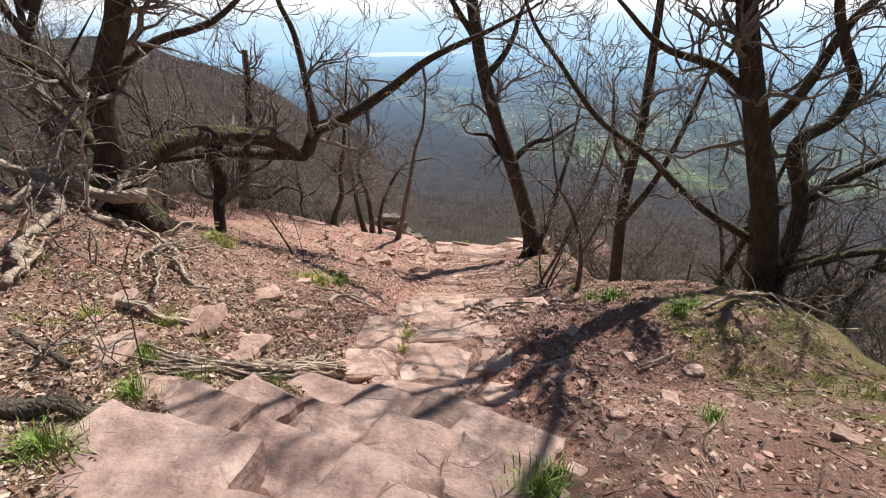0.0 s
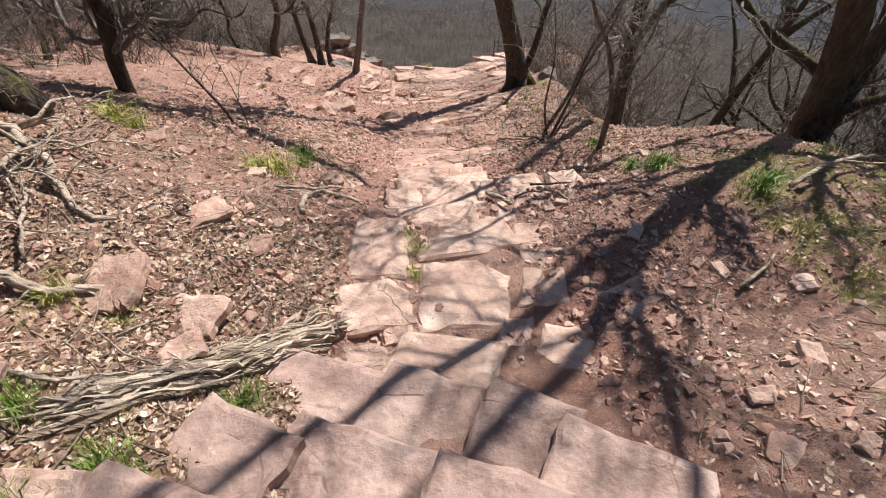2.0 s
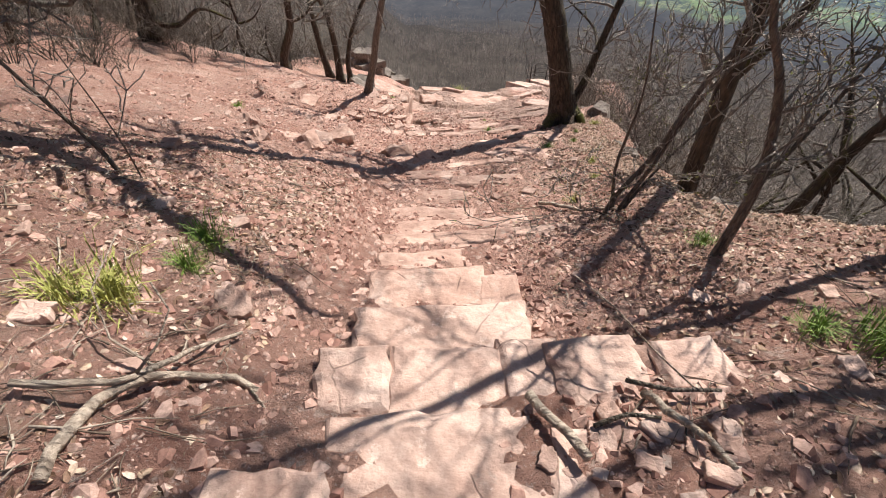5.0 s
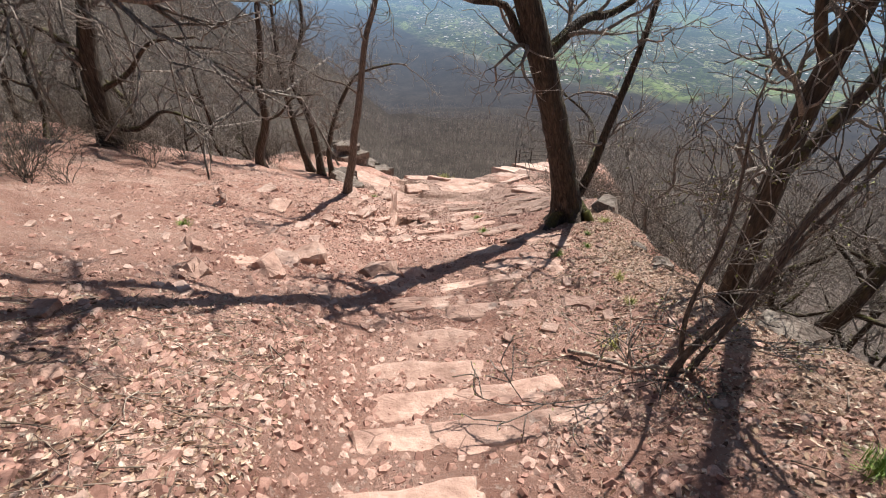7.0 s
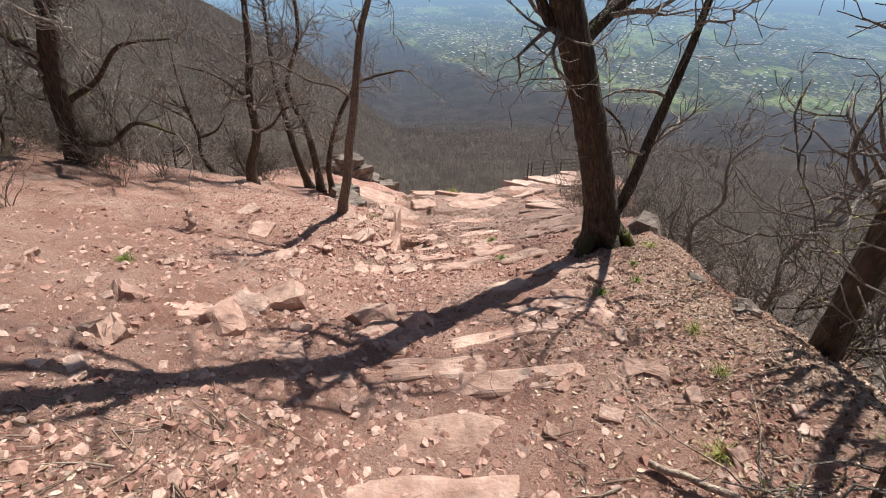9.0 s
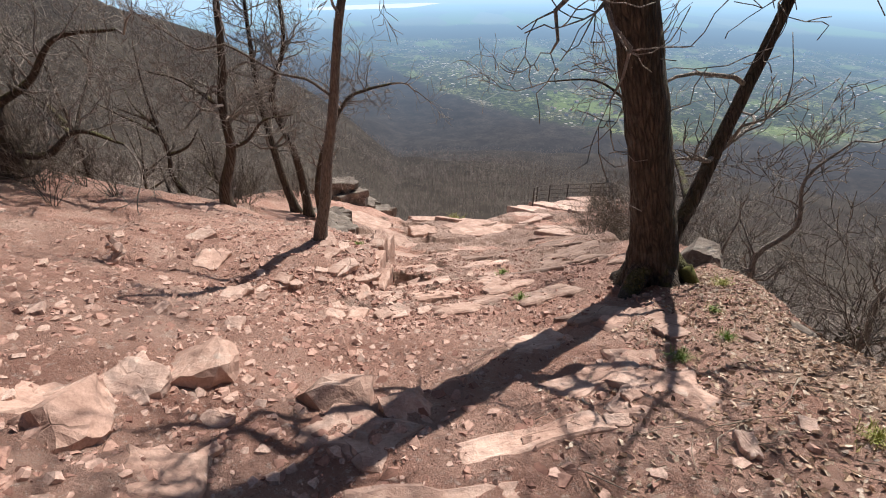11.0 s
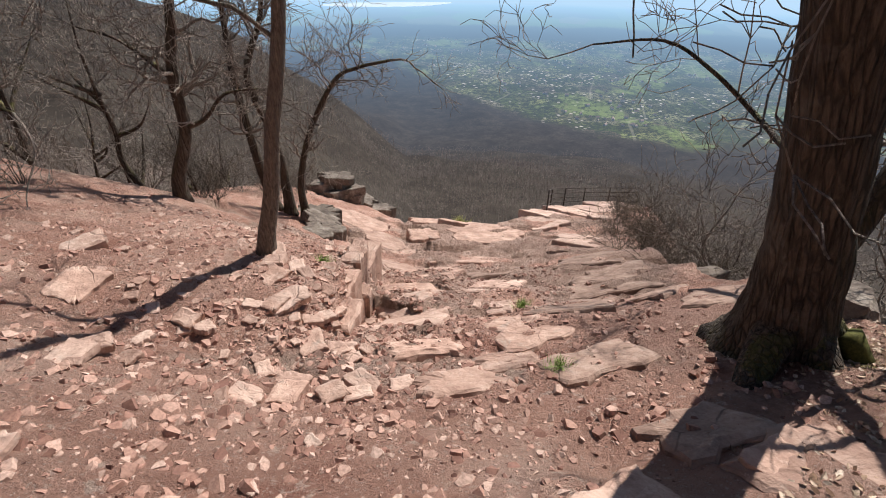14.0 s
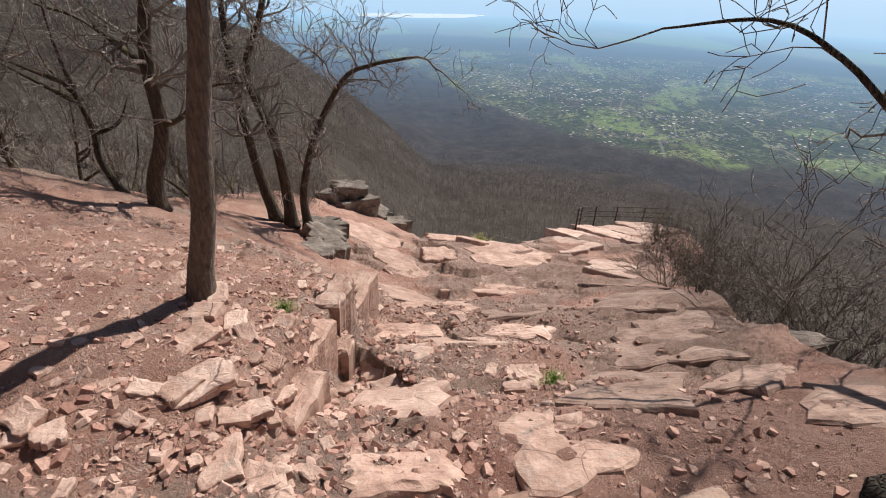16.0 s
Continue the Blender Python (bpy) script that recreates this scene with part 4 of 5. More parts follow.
# ---- trees along the trail ----
tree("oak_tree", "old oak with a dark rugged trunk and wide bare limbs", 101,
     ([(4.6, 5.9, -3.1), (4.5, 5.9, -2.2), (4.25, 5.9, -1.05), (3.9, 5.95, -0.06), (3.6, 6.0, 0.8), (3.35, 6.0, 1.5), (3.15, 6.1, 2.6), (3.2, 6.2, 3.8), (3.0, 6.3, 5.2)], 0.2, 0.03),
     [([(4.7, 6.0, -3.1), (4.78, 6.0, -2.2), (4.85, 6.1, -1.05), (4.5, 6.1, -0.2), (4.9, 6.1, 0.16), (4.98, 6.1, 0.57), (4.7, 6.1, 1.0), (4.5, 6.2, 1.6), (4.6, 6.3, 2.6)], 0.13, 0.03),
      ([(4.3, 6.0, -1.5), (3.52, 6.3, -1.04), (2.76, 6.3, -0.39), (2.0, 6.3, 0.13), (1.42, 6.3, 0.82), (1.07, 6.3, 1.26), (0.8, 6.3, 1.9)], 0.065, 0.015),
      ([(3.9, 5.95, 0.0), (4.3, 6.0, 0.5), (4.7, 6.1, 1.3), (5.4, 6.1, 2.0), (6.0, 6.1, 3.0)], 0.07, 0.02),
      # Two unseen high limbs, added to cast branch shadows on the stairs.
      ([(3.2, 6.1, 2.6), (3.2, 5.4, 3.8), (3.0, 4.8, 4.8), (2.6, 4.3, 5.6)], 0.045, 0.015),
      ([(3.35, 6.0, 1.6), (2.6, 5.9, 2.6), (1.8, 5.6, 3.6), (1.2, 5.2, 4.4)], 0.07, 0.02),
      ([(3.8, 5.95, 0.3), (3.3, 6.1, 0.75), (2.6, 6.2, 1.0), (2.0, 6.2, 1.5)], 0.07, 0.02),
      ([(4.9, 6.1, -0.9), (5.5, 6.1, -0.5), (6.2, 6.0, 0.0), (6.9, 6.0, 0.9)], 0.07, 0.02),
      ([(4.6, 5.8, -1.9), (5.3, 5.6, -1.5), (6.2, 5.5, -1.3), (7.0, 5.4, -0.8)], 0.06, 0.02)], BARK, 0.85, 3, 1.15, 0.3)
tree("oak_tree", "tall oak with furrowed bark beside the lookout path", 102,
     ([(2.48, 11.75, -4.95), (2.40, 11.68, -4.4), (2.19, 11.6, -3.6), (1.90, 11.52, -2.7), (1.57, 11.42, -1.85), (1.20, 11.32, -0.9), (0.9, 11.25, 0.0), (0.7, 11.2, 0.9), (0.5, 11.2, 2.2), (0.4, 11.2, 4.0)], 0.21, 0.09),
     [([(2.6, 11.85, -4.35), (2.78, 11.9, -3.9), (2.92, 11.9, -3.1), (3.08, 11.9, -2.3), (3.2, 11.9, -1.5), (3.3, 11.9, -0.6)], 0.085, 0.025),
      ([(2.78, 11.95, -3.85), (3.3, 13.2, -3.98), (3.45, 14.15, -3.85), (2.95, 14.3, -3.45), (2.6, 14.7, -3.25), (2.06, 15.3, -3.38)], 0.05, 0.01),
      ([(1.63, 11.44, -1.95), (2.2, 11.7, -1.55), (2.6, 11.8, -1.5), (3.2, 11.8, -1.1)], 0.09, 0.03),
      ([(1.6, 11.42, -1.9), (1.3, 11.4, -1.7), (1.1, 11.5, -1.35), (0.7, 11.5, -1.3)], 0.08, 0.03),
      ([(0.9, 11.25, 0.0), (1.4, 11.4, 0.6), (1.7, 11.6, 1.4)], 0.09, 0.04),
      ([(0.75, 11.2, 0.7), (0.2, 11.3, 1.5), (-0.5, 11.4, 2.6)], 0.08, 0.03),
      ([(2.5, 11.7, -4.35), (2.75, 11.58, -4.65), (2.95, 11.5, -5.0)], 0.15, 0.08), ([(2.68, 11.52, -4.42), (2.78, 11.4, -4.62), (2.92, 11.2, -4.8), (3.05, 10.95, -4.95)], 0.075, 0.05, MOSS),
      ([(2.3, 11.6, -4.4), (2.05, 11.35, -4.62), (1.85, 11.1, -4.75)], 0.13, 0.06), ([(2.45, 11.55, -4.4), (2.5, 11.2, -4.7), (2.5, 10.85, -4.85)], 0.12, 0.05)], BARK_ROUGH, 0.5, 3, 1.3, 0.45, flare=1.1)
tree("oak_tree", "twisted old oak with a crooked limb hanging over the bank", 103,
     ([(-4.0, 5.5, -0.75), (-3.97, 5.5, -0.3), (-3.85, 5.5, 0.0), (-3.8, 5.5, 0.5), (-3.56, 5.5, 1.0), (-3.3, 5.5, 1.5), (-3.1, 5.6, 2.6), (-2.9, 5.7, 4.0)], 0.155, 0.06),
     [([(-3.95, 5.55, -0.6), (-3.74, 5.9, -0.25), (-3.4, 6.3, -0.1), (-3.1, 6.8, -0.18), (-2.61, 7.2, -0.35), (-2.25, 7.5, -0.68), (-2.01, 7.6, -0.3), (-1.55, 7.6, -0.12), (-0.91, 7.6, 0.26), (-0.21, 7.6, 0.74), (0.61, 7.6, 1.1), (1.24, 7.6, 1.4)], 0.16, 0.02),
      ([(-3.66, 7.1, -2.2), (-3.61, 7.1, -1.5), (-3.45, 7.1, -0.87), (-3.5, 7.1, -0.51), (-3.2, 6.9, -0.2)], 0.09, 0.10),
      ([(-2.01, 7.6, -0.3), (-2.07, 7.6, 0.31), (-2.17, 7.6, 1.09), (-2.35, 7.6, 1.6), (-2.4, 7.7, 2.4)], 0.07, 0.02),
      ([(-3.85, 6.4, -0.4), (-3.3, 6.9, -0.45), (-2.8, 7.3, -0.6), (-2.3, 7.5, -0.66)], 0.07, 0.09),
      ([(-4.0, 5.45, -0.45), (-3.75, 5.3, -0.55), (-3.5, 5.25, -0.75), (-3.3, 5.2, -1.0)], 0.2, 0.14),
      ([(-3.85, 5.5, 0.1), (-4.3, 5.7, 0.7), (-5.0, 5.8, 1.0), (-5.8, 6.0, 1.6)], 0.08, 0.02),
      ([(-3.7, 5.5, 0.7), (-3.2, 5.8, 1.1), (-2.6, 6.0, 1.3), (-2.0, 6.2, 1.8)], 0.06, 0.02),
      ([(-4.0, 5.6, -0.2), (-4.6, 5.9, 0.3), (-5.2, 6.4, 0.5), (-6.0, 6.8, 1.2)], 0.07, 0.02)], BARK, 1.0, 3, 1.1, 0.3)
tree("young_oak", "slender curved young oak on the red slope", 104,
     ([(-1.48, 13.5, -5.2), (-1.44, 13.5, -4.9), (-1.30, 13.5, -4.4), (-1.2, 13.5, -3.85), (-1.05, 13.5, -3.25), (-0.84, 13.5, -2.2), (-0.6, 13.5, -1.5), (-0.5, 13.5, -0.4)], 0.085, 0.025),
     [([(-1.02, 13.5, -3.1), (-1.3, 13.4, -2.85), (-1.6, 13.45, -2.8), (-2.1, 13.3, -2.45), (-2.4, 13.3, -2.5), (-2.9, 13.2, -2.1)], 0.02, 0.006)], BARK_THIN, 0.55, 3, 0.9, 0.5)
tree("young_oak", "thin dark oak at the rim of the slope", 105,
     ([(-4.45, 17.6, -6.5), (-4.4, 17.6, -6.0), (-4.05, 17.6, -5.15), (-4.0, 17.6, -4.2), (-3.78, 17.6, -3.3), (-3.6, 17.6, -2.0), (-3.4, 17.6, -0.5)], 0.12, 0.03),
     [([(-4.05, 17.6, -5.1), (-3.6, 17.5, -4.9), (-3.2, 17.5, -4.5), (-2.6, 17.5, -4.4)], 0.05, 0.012),
      ([(-4.0, 17.6, -4.3), (-4.6, 17.5, -3.7), (-5.2, 17.5, -3.5)], 0.05, 0.015)], BARK, 1.5, 3, 1.2, 0.3)
for k, (points, r0) in enumerate((([(-3.43, 20.5, -8.3), (-3.43, 20.5, -7.4), (-3.53, 20.5, -6.17), (-3.85, 20.5, -4.81), (-3.31, 20.5, -3.5), (-3.2, 20.5, -2.0)], 0.13),
                                  ([(-3.05, 20.5, -8.3), (-3.05, 20.5, -7.4), (-2.68, 20.5, -6.16), (-1.97, 20.5, -4.95), (-1.4, 20.5, -4.65), (-0.7, 20.5, -4.5)], 0.10),
                                  ([(-3.8, 20.6, -8.2), (-3.91, 20.5, -7.4), (-4.04, 20.5, -6.45), (-4.16, 20.5, -4.81), (-4.11, 20.5, -3.5), (-4.0, 20.5, -2.0)], 0.12))):
    tree("young_oak", "bare dark oak in a clump above the cliff", 110 + k, (points, r0, 0.03), (), BARK, 1.7, 3, 1.3, 0.3, group="oak clump at the cliff")
tree("oak_tree", "dark bare oak standing on the crest of the bank", 120,
     ([(-6.8, 15.5, -4.7), (-6.75, 15.5, -3.9), (-6.62, 15.5, -2.95), (-6.2, 15.5, -1.7), (-6.0, 15.5, 0.3)], 0.22, 0.08),
     [([(-6.7, 15.5, -3.6), (-5.9, 15.4, -3.2), (-5.2, 15.3, -2.6), (-4.3, 15.3, -2.5)], 0.07, 0.02),
      ([(-6.8, 15.4, -4.3), (-6.0, 15.2, -4.3), (-5.3, 15.1, -3.9), (-4.6, 15.0, -4.1)], 0.08, 0.02),
      ([(-6.6, 15.5, -2.9), (-7.3, 15.3, -2.2), (-8.0, 15.2, -1.9)], 0.08, 0.02)], BARK, 1.4, 3, 1.3, 0.3)
tree("oak_tree", "dark oak rooted below the trail's edge", 121,
     ([(3.85, 9.3, -5.2), (3.84, 9.3, -4.3), (3.76, 9.3, -3.2), (3.7, 9.3, -2.0), (3.8, 9.3, -0.6), (3.75, 9.3, 1.1), (3.7, 9.3, 2.6)], 0.14, 0.05),
     [([(3.76, 9.3, -2.6), (4.3, 9.4, -1.8), (4.7, 9.5, -0.8), (5.0, 9.5, 0.4)], 0.08, 0.03),
      ([(3.75, 9.3, -1.6), (3.3, 9.2, -0.9), (3.1, 9.2, 0.2)], 0.06, 0.02)], BARK, 0.6, 3, 1.1, 0.3)
tree("young_oak", "leaning young oak with dark bark on the slope's edge", 122,
     ([(1.6, 7.05, -3.15), (1.66, 7.05, -2.72), (1.8, 7.05, -2.42), (1.92, 7.05, -2.1), (2.05, 7.08, -1.65), (2.35, 7.1, -0.9), (2.5, 7.1, 0.2)], 0.03, 0.01), (), BARK_THIN, 0.9, 3, 0.75, 0.4, flare=0.25)
tree("sapling", "slim crooked sapling with first leaf buds at the trail's edge", 130,
     ([(1.88, 5.8, -2.35), (1.88, 5.8, -2.1), (1.86, 5.8, -1.55), (1.68, 5.8, -0.98), (1.43, 5.8, -0.55), (1.3, 5.8, 0.1)], 0.04, 0.01),
     [([(1.86, 5.8, -1.6), (2.1, 5.9, -1.1), (2.2, 5.9, -0.5)], 0.018, 0.006)], BARK_THIN, 1.0, 3, 0.6, 0.35, True)
tree("sapling", "multi-stemmed sapling with small yellow-green buds", 131,
     ([(1.72, 7.05, -3.0), (1.76, 7.05, -2.8), (1.89, 7.05, -2.38), (2.05, 7.05, -1.77), (2.27, 7.05, -1.27), (2.4, 7.0, -0.5)], 0.024, 0.008),
     [([(1.72, 7.05, -3.0), (1.6, 7.1, -2.4), (1.62, 7.1, -1.7), (1.5, 7.1, -1.0)], 0.02, 0.006),
      ([(1.74, 7.05, -3.0), (2.0, 7.2, -2.6), (2.4, 7.4, -2.2), (2.9, 7.5, -1.7)], 0.018, 0.006),
      ([(1.7, 7.05, -3.0), (1.45, 6.9, -2.75), (1.1, 6.8, -2.65)], 0.012, 0.004)], BARK_THIN, 1.3, 3, 0.62, 0.25, True)

for k, (x, y, points, r0) in enumerate(((4.35, 12.6, [(0, 0, -0.3), (0.1, 0, 0.6), (0.05, 0.1, 1.2), (0.35, 0, 1.7), (0.3, 0.1, 2.3), (0.6, 0, 2.8)], 0.06),
                                        (4.9, 13.6, [(0, 0, -0.3), (-0.2, 0, 0.7), (0.0, 0.1, 1.4), (-0.3, 0, 2.0), (-0.2, 0, 2.7)], 0.055),
                                        (5.3, 11.9, [(0, 0, -0.3), (0.3, 0, 1.0), (0.2, 0, 1.8), (0.6, 0, 2.6), (0.9, 0, 3.4)], 0.07),
                                        (4.2, 15.2, [(0, 0, -0.3), (0.1, 0, 0.4), (-0.1, 0, 0.9), (0.1, 0, 1.5)], 0.04),
                                        (5.6, 16.6, [(0, 0, -0.3), (-0.1, 0, 0.6), (0.1, 0, 1.2), (-0.1, 0, 1.9)], 0.045))):
    z = height(x, y)
    tree("stunted_oak", "stunted crooked oak with pale grey bare twigs below the rim", 150 + k, ([(x + a, y + b, z + c) for a, b, c in points], r0, 0.012), (), TWIG, 2.4, 3, 0.95, 0.2, group="stunted oaks below the rim")


def twig_sapling(seed, x, y, points, r):
    z = height(x, y)
    tree("sapling", "thin bare sapling in the leaf litter", seed, ([(x + a, y + b, z + c) for a, b, c in points], r, 0.004), (), BARK_THIN, 0.9, 2, 0.45, 0.2, group="thin saplings on the bank")


twig_sapling(140, -2.25, 6.34, [(0, 0, -0.1), (-0.05, 0, 0.2), (-0.3, 0, 0.75), (-0.55, 0, 1.3), (-0.75, 0, 1.9)], 0.018)
twig_sapling(141, -2.1, 6.3, [(0, 0, -0.1), (0.0, 0, 0.2), (-0.03, 0, 0.5), (-0.1, 0, 0.9)], 0.008)
twig_sapling(142, -3.5, 5.2, [(0, 0, -0.1), (0.05, 0, 0.4), (-0.05, 0, 0.9), (0.02, 0, 1.6)], 0.012)
twig_sapling(143, -1.75, 2.2, [(0, 0, -0.05), (0.02, 0, 0.2), (0.06, 0, 0.5)], 0.006)


# ---- scrub on both flanks ----
def scrub_tree(seed, size):
    rng = np.random.default_rng(seed)
    lean = rng.normal(0, 0.12, 2)
    pts = [(lean[0] * h * 1.2 + rng.normal(0, 0.08), lean[1] * h * 1.2 + rng.normal(0, 0.08), h * size) for h in (-0.08, 0.12, 0.3, 0.5, 0.75, 1.0)]
    limbs = []
    for _ in range(4):
        h = rng.uniform(0.2, 0.6)
        a = rng.uniform(0, 2 * math.pi)
        s = np.array((lean[0] * h * 1.2, lean[1] * h * 1.2, h * size))
        o = np.array((math.cos(a), math.sin(a), 0.8)) * size * 0.12
        limbs.append(([tuple(s), tuple(s + o + rng.normal(0, 0.1, 3)), tuple(s + o * 2.4 + rng.normal(0, 0.2, 3))], 0.012 * size + 0.01, 0.008))
    return tree("scrub_oak", "gnarled bare scrub oak on the steep slope", seed, (pts, 0.017 * size + 0.015, 0.012), limbs, BARK, 0.5, 3, size * 0.21, 0.2, group="bare scrub oaks")


def shrub(seed):
    rng = np.random.default_rng(seed)
    root = new("shrub")
    tagged(root, "tangled leafless shrub with many thin stems", "shrub", "bare shrubs")
    for _ in range(7):
        a, r = rng.uniform(0, 2 * math.pi), rng.uniform(0.2, 0.7)
        b = Builder()
        grow(b, rng, (0.05 * math.cos(a), 0.05 * math.sin(a), -0.1), (math.cos(a) * r, math.sin(a) * r, 1.0), rng.uniform(1.0, 1.9), 0.016, 2, 0.22, 0.03, 0.9, 2.6)
        place("stem", b.mesh("stem", BARK_THIN), root)
    return root


bushes = [shrub(230 + k) for k in range(4)]
kinds = [scrub_tree(200 + k, s) for k, s in enumerate((4.2, 5.0, 3.4, 5.6, 4.6))]
rng = np.random.default_rng(77)
spots = []
for x0, x1, y0, y1, n in ((5.4, 8, 3.5, 12, 15), (7, 14, 4, 13, 16), (10, 17, 13, 28, 16), (-13, -6.6, 8, 18, 28), (-9, -5.8, 18.5, 27, 18), (-16, -7, 18, 34, 40), (-17, -8, 9, 18, 14), (-16, -8, -2, 8, 8), (6, 16, -3, 5, 7)):
    for _ in range(n):
        x, y = rng.uniform(x0, x1), rng.uniform(y0, y1)
        if all(math.hypot(x - a, y - b) > 0.9 for a, b in spots):
            spots.append((x, y))
for i, (x, y) in enumerate(spots):
    m = pose(x, y, height(x, y) - 0.05, rng.uniform(-8, 8), rng.uniform(-8, 8), rng.uniform(0, 360)) @ Matrix.Scale(rng.uniform(0.7, 1.15), 4)
    if i < len(kinds):
        kinds[i].matrix_basis = m
    else:
        copy_thing(kinds[i % len(kinds)], m)
spots = []
for x0, x1, y0, y1, n in ((3.2, 5.2, 7, 11, 3), (3.9, 7.5, 12.5, 19, 34), (6.3, 9, 18, 26, 26), (4.4, 7, 2.5, 6, 14), (-8.5, -5.4, 8, 17, 30), (-8, -4.6, 18.5, 22, 16), (-5.2, -3.8, 21, 24, 6)):
    for _ in range(n):
        spots.append((rng.uniform(x0, x1), rng.uniform(y0, y1)))
for i, (x, y) in enumerate(spots):
    m = pose(x, y, height(x, y), rng.uniform(-14, 14), rng.uniform(-14, 14), rng.uniform(0, 360)) @ Matrix.Scale(rng.uniform(0.55, 1.05), 4)
    if i < len(bushes):
        bushes[i].matrix_basis = m
    else:
        copy_thing(bushes[i % len(bushes)], m)


# ---- loose stones ----
def array_of(bm):
    v = np.array([tuple(q.co) for q in bm.verts])
    bm.verts.index_update()
    f = [tuple(q.index for q in face.verts) for face in bm.faces]
    bm.free()
    return v, f


def scattered(name, seed, protos, count, spread_of, size_of, material, label, category, smooth=False, sink=0.3, tip=25):
    rng = np.random.default_rng(seed)
    bag = Builder()
    xs, ys = spread_of(rng, count)
    zs = relief_z(xs, ys)
    for x, y, z in zip(xs, ys, zs):
        v, f = protos[int(rng.integers(len(protos)))]
        s = size_of(rng)
        turn = np.array(Euler((radians(rng.normal(0, tip)), radians(rng.normal(0, tip)), rng.uniform(0, 6.28))).to_matrix())
        bag.add((v * s) @ turn.T + (x, y, z - sink * s * 0.3), f)
    return tagged(new(name, bag.mesh(name, material, smooth)), label, category, kind="stuff")


rng = np.random.default_rng(9)
chips = []
for _ in range(7):
    bm = bmesh.new()
    corners = np.sort(rng.uniform(0, 1.2, 5) + np.arange(5) * 1.26)
    for a in corners:
        for up, grip in ((-0.04, 1.0), (rng.uniform(0.16, 0.28), rng.uniform(0.78, 0.98))):
            bm.verts.new((0.52 * math.cos(a) * grip, 0.38 * math.sin(a) * grip, up))
    out = bmesh.ops.convex_hull(bm, input=bm.verts)
    bmesh.ops.delete(bm, geom=[g for g in out["geom_interior"] if isinstance(g, bmesh.types.BMVert)], context="VERTS")
    chips.append(array_of(bm))
crumbs = []
for _ in range(6):
    bm = bmesh.new()
    for _ in range(8):
        bm.verts.new(rng.uniform(-0.5, 0.5, 3) * (1, 0.8, 0.5))
    out = bmesh.ops.convex_hull(bm, input=bm.verts)
    bmesh.ops.delete(bm, geom=[g for g in out["geom_interior"] if isinstance(g, bmesh.types.BMVert)], context="VERTS")
    crumbs.append(array_of(bm))


def on_trail(rng, n):
    y = 7.0 + 14 * rng.random(n) ** 1.35
    return rng.normal(-0.5, 1.7, n).clip(-5.2, 3.0) + np.clip(y - 16, 0, 6) * 0.2, y


def on_slope(rng, n):
    y = 0.8 + 6.8 * rng.random(n)
    x = np.where(rng.random(n) < 0.5, rng.uniform(-4.5, -0.7, n), rng.uniform(0.5, 3.6, n))
    return x, y


def near_heap(rng, n):
    return rng.normal(-0.9, 0.6, n), rng.normal(12.3, 0.9, n)


def on_bedrock(rng, n):
    return rng.uniform(-1.2, 2.2, n), 10.8 + 5.5 * rng.random(n)


def beside_paving(rng, n):
    return 0.45 + 0.95 * rng.random(n) ** 1.3, 2.0 + 4.6 * rng.random(n)


def on_east_bank(rng, n):
    return 0.5 + 2.6 * rng.random(n) ** 1.2, 0.6 + 5.2 * rng.random(n)


scattered("gravel", 31, crumbs, 24000, on_trail, lambda r: 0.014 + 0.055 * r.random() ** 2.6, PEBBLE, "red sandstone gravel strewn over the trail", "gravel")
scattered("gravel", 32, crumbs, 11000, on_slope, lambda r: 0.010 + 0.03 * r.random() ** 2.5, PEBBLE, "red grit and small stones on the banks", "gravel")
def on_red_slope(rng, n):
    return rng.normal(-1.5, 1.5, n).clip(-5.5, 2.4), 5.6 + 11.5 * rng.random(n)


scattered("stone_chips", 34, chips, 11000, on_red_slope, lambda r: 0.018 + 0.10 * r.random() ** 3.4, PEBBLE, "flat pink sandstone chips littering the red slope", "stone chips", sink=0.35, tip=18)
scattered("stone_chips", 35, chips, 1900, on_slope, lambda r: 0.03 + 0.07 * r.random() ** 2.6, PEBBLE, "sandstone chips among leaves and soil", "stone chips", sink=0.5, tip=14)
scattered("rubble", 33, chips + crumbs, 1100, near_heap, lambda r: 0.02 + 0.085 * r.random() ** 2.2, PEBBLE, "broken sandstone rubble beside the trail", "rubble")

scattered("rubble", 36, chips + crumbs, 2600, on_bedrock, lambda r: 0.02 + 0.08 * r.random() ** 2.4, PEBBLE, "small broken stones between the bedrock slabs", "rubble", sink=0.0)
def along_trail(rng, n):
    return rng.normal(-0.9, 0.75, n).clip(-3, 1.0), 2.6 + 5.6 * rng.random(n)


scattered("gravel", 39, crumbs, 13000, along_trail, lambda r: 0.009 + 0.035 * r.random() ** 2.6, PEBBLE, "red grit washed along the trodden trail", "gravel")
scattered("stone_chips", 40, chips, 3600, along_trail, lambda r: 0.018 + 0.08 * r.random() ** 2.8, PEBBLE, "flat sandstone chips along the trail's edge", "stone chips", sink=0.4, tip=16)
scattered("rubble", 38, chips + crumbs, 1700, beside_paving, lambda r: 0.02 + 0.075 * r.random() ** 2.2, PEBBLE, "broken stones heaped along the paving's edge", "rubble", sink=0.2, tip=35)
scattered("gravel", 37, crumbs, 9000, on_east_bank, lambda r: 0.008 + 0.034 * r.random() ** 2.6, PEBBLE, "dark red grit on the bank beside the paving", "gravel")


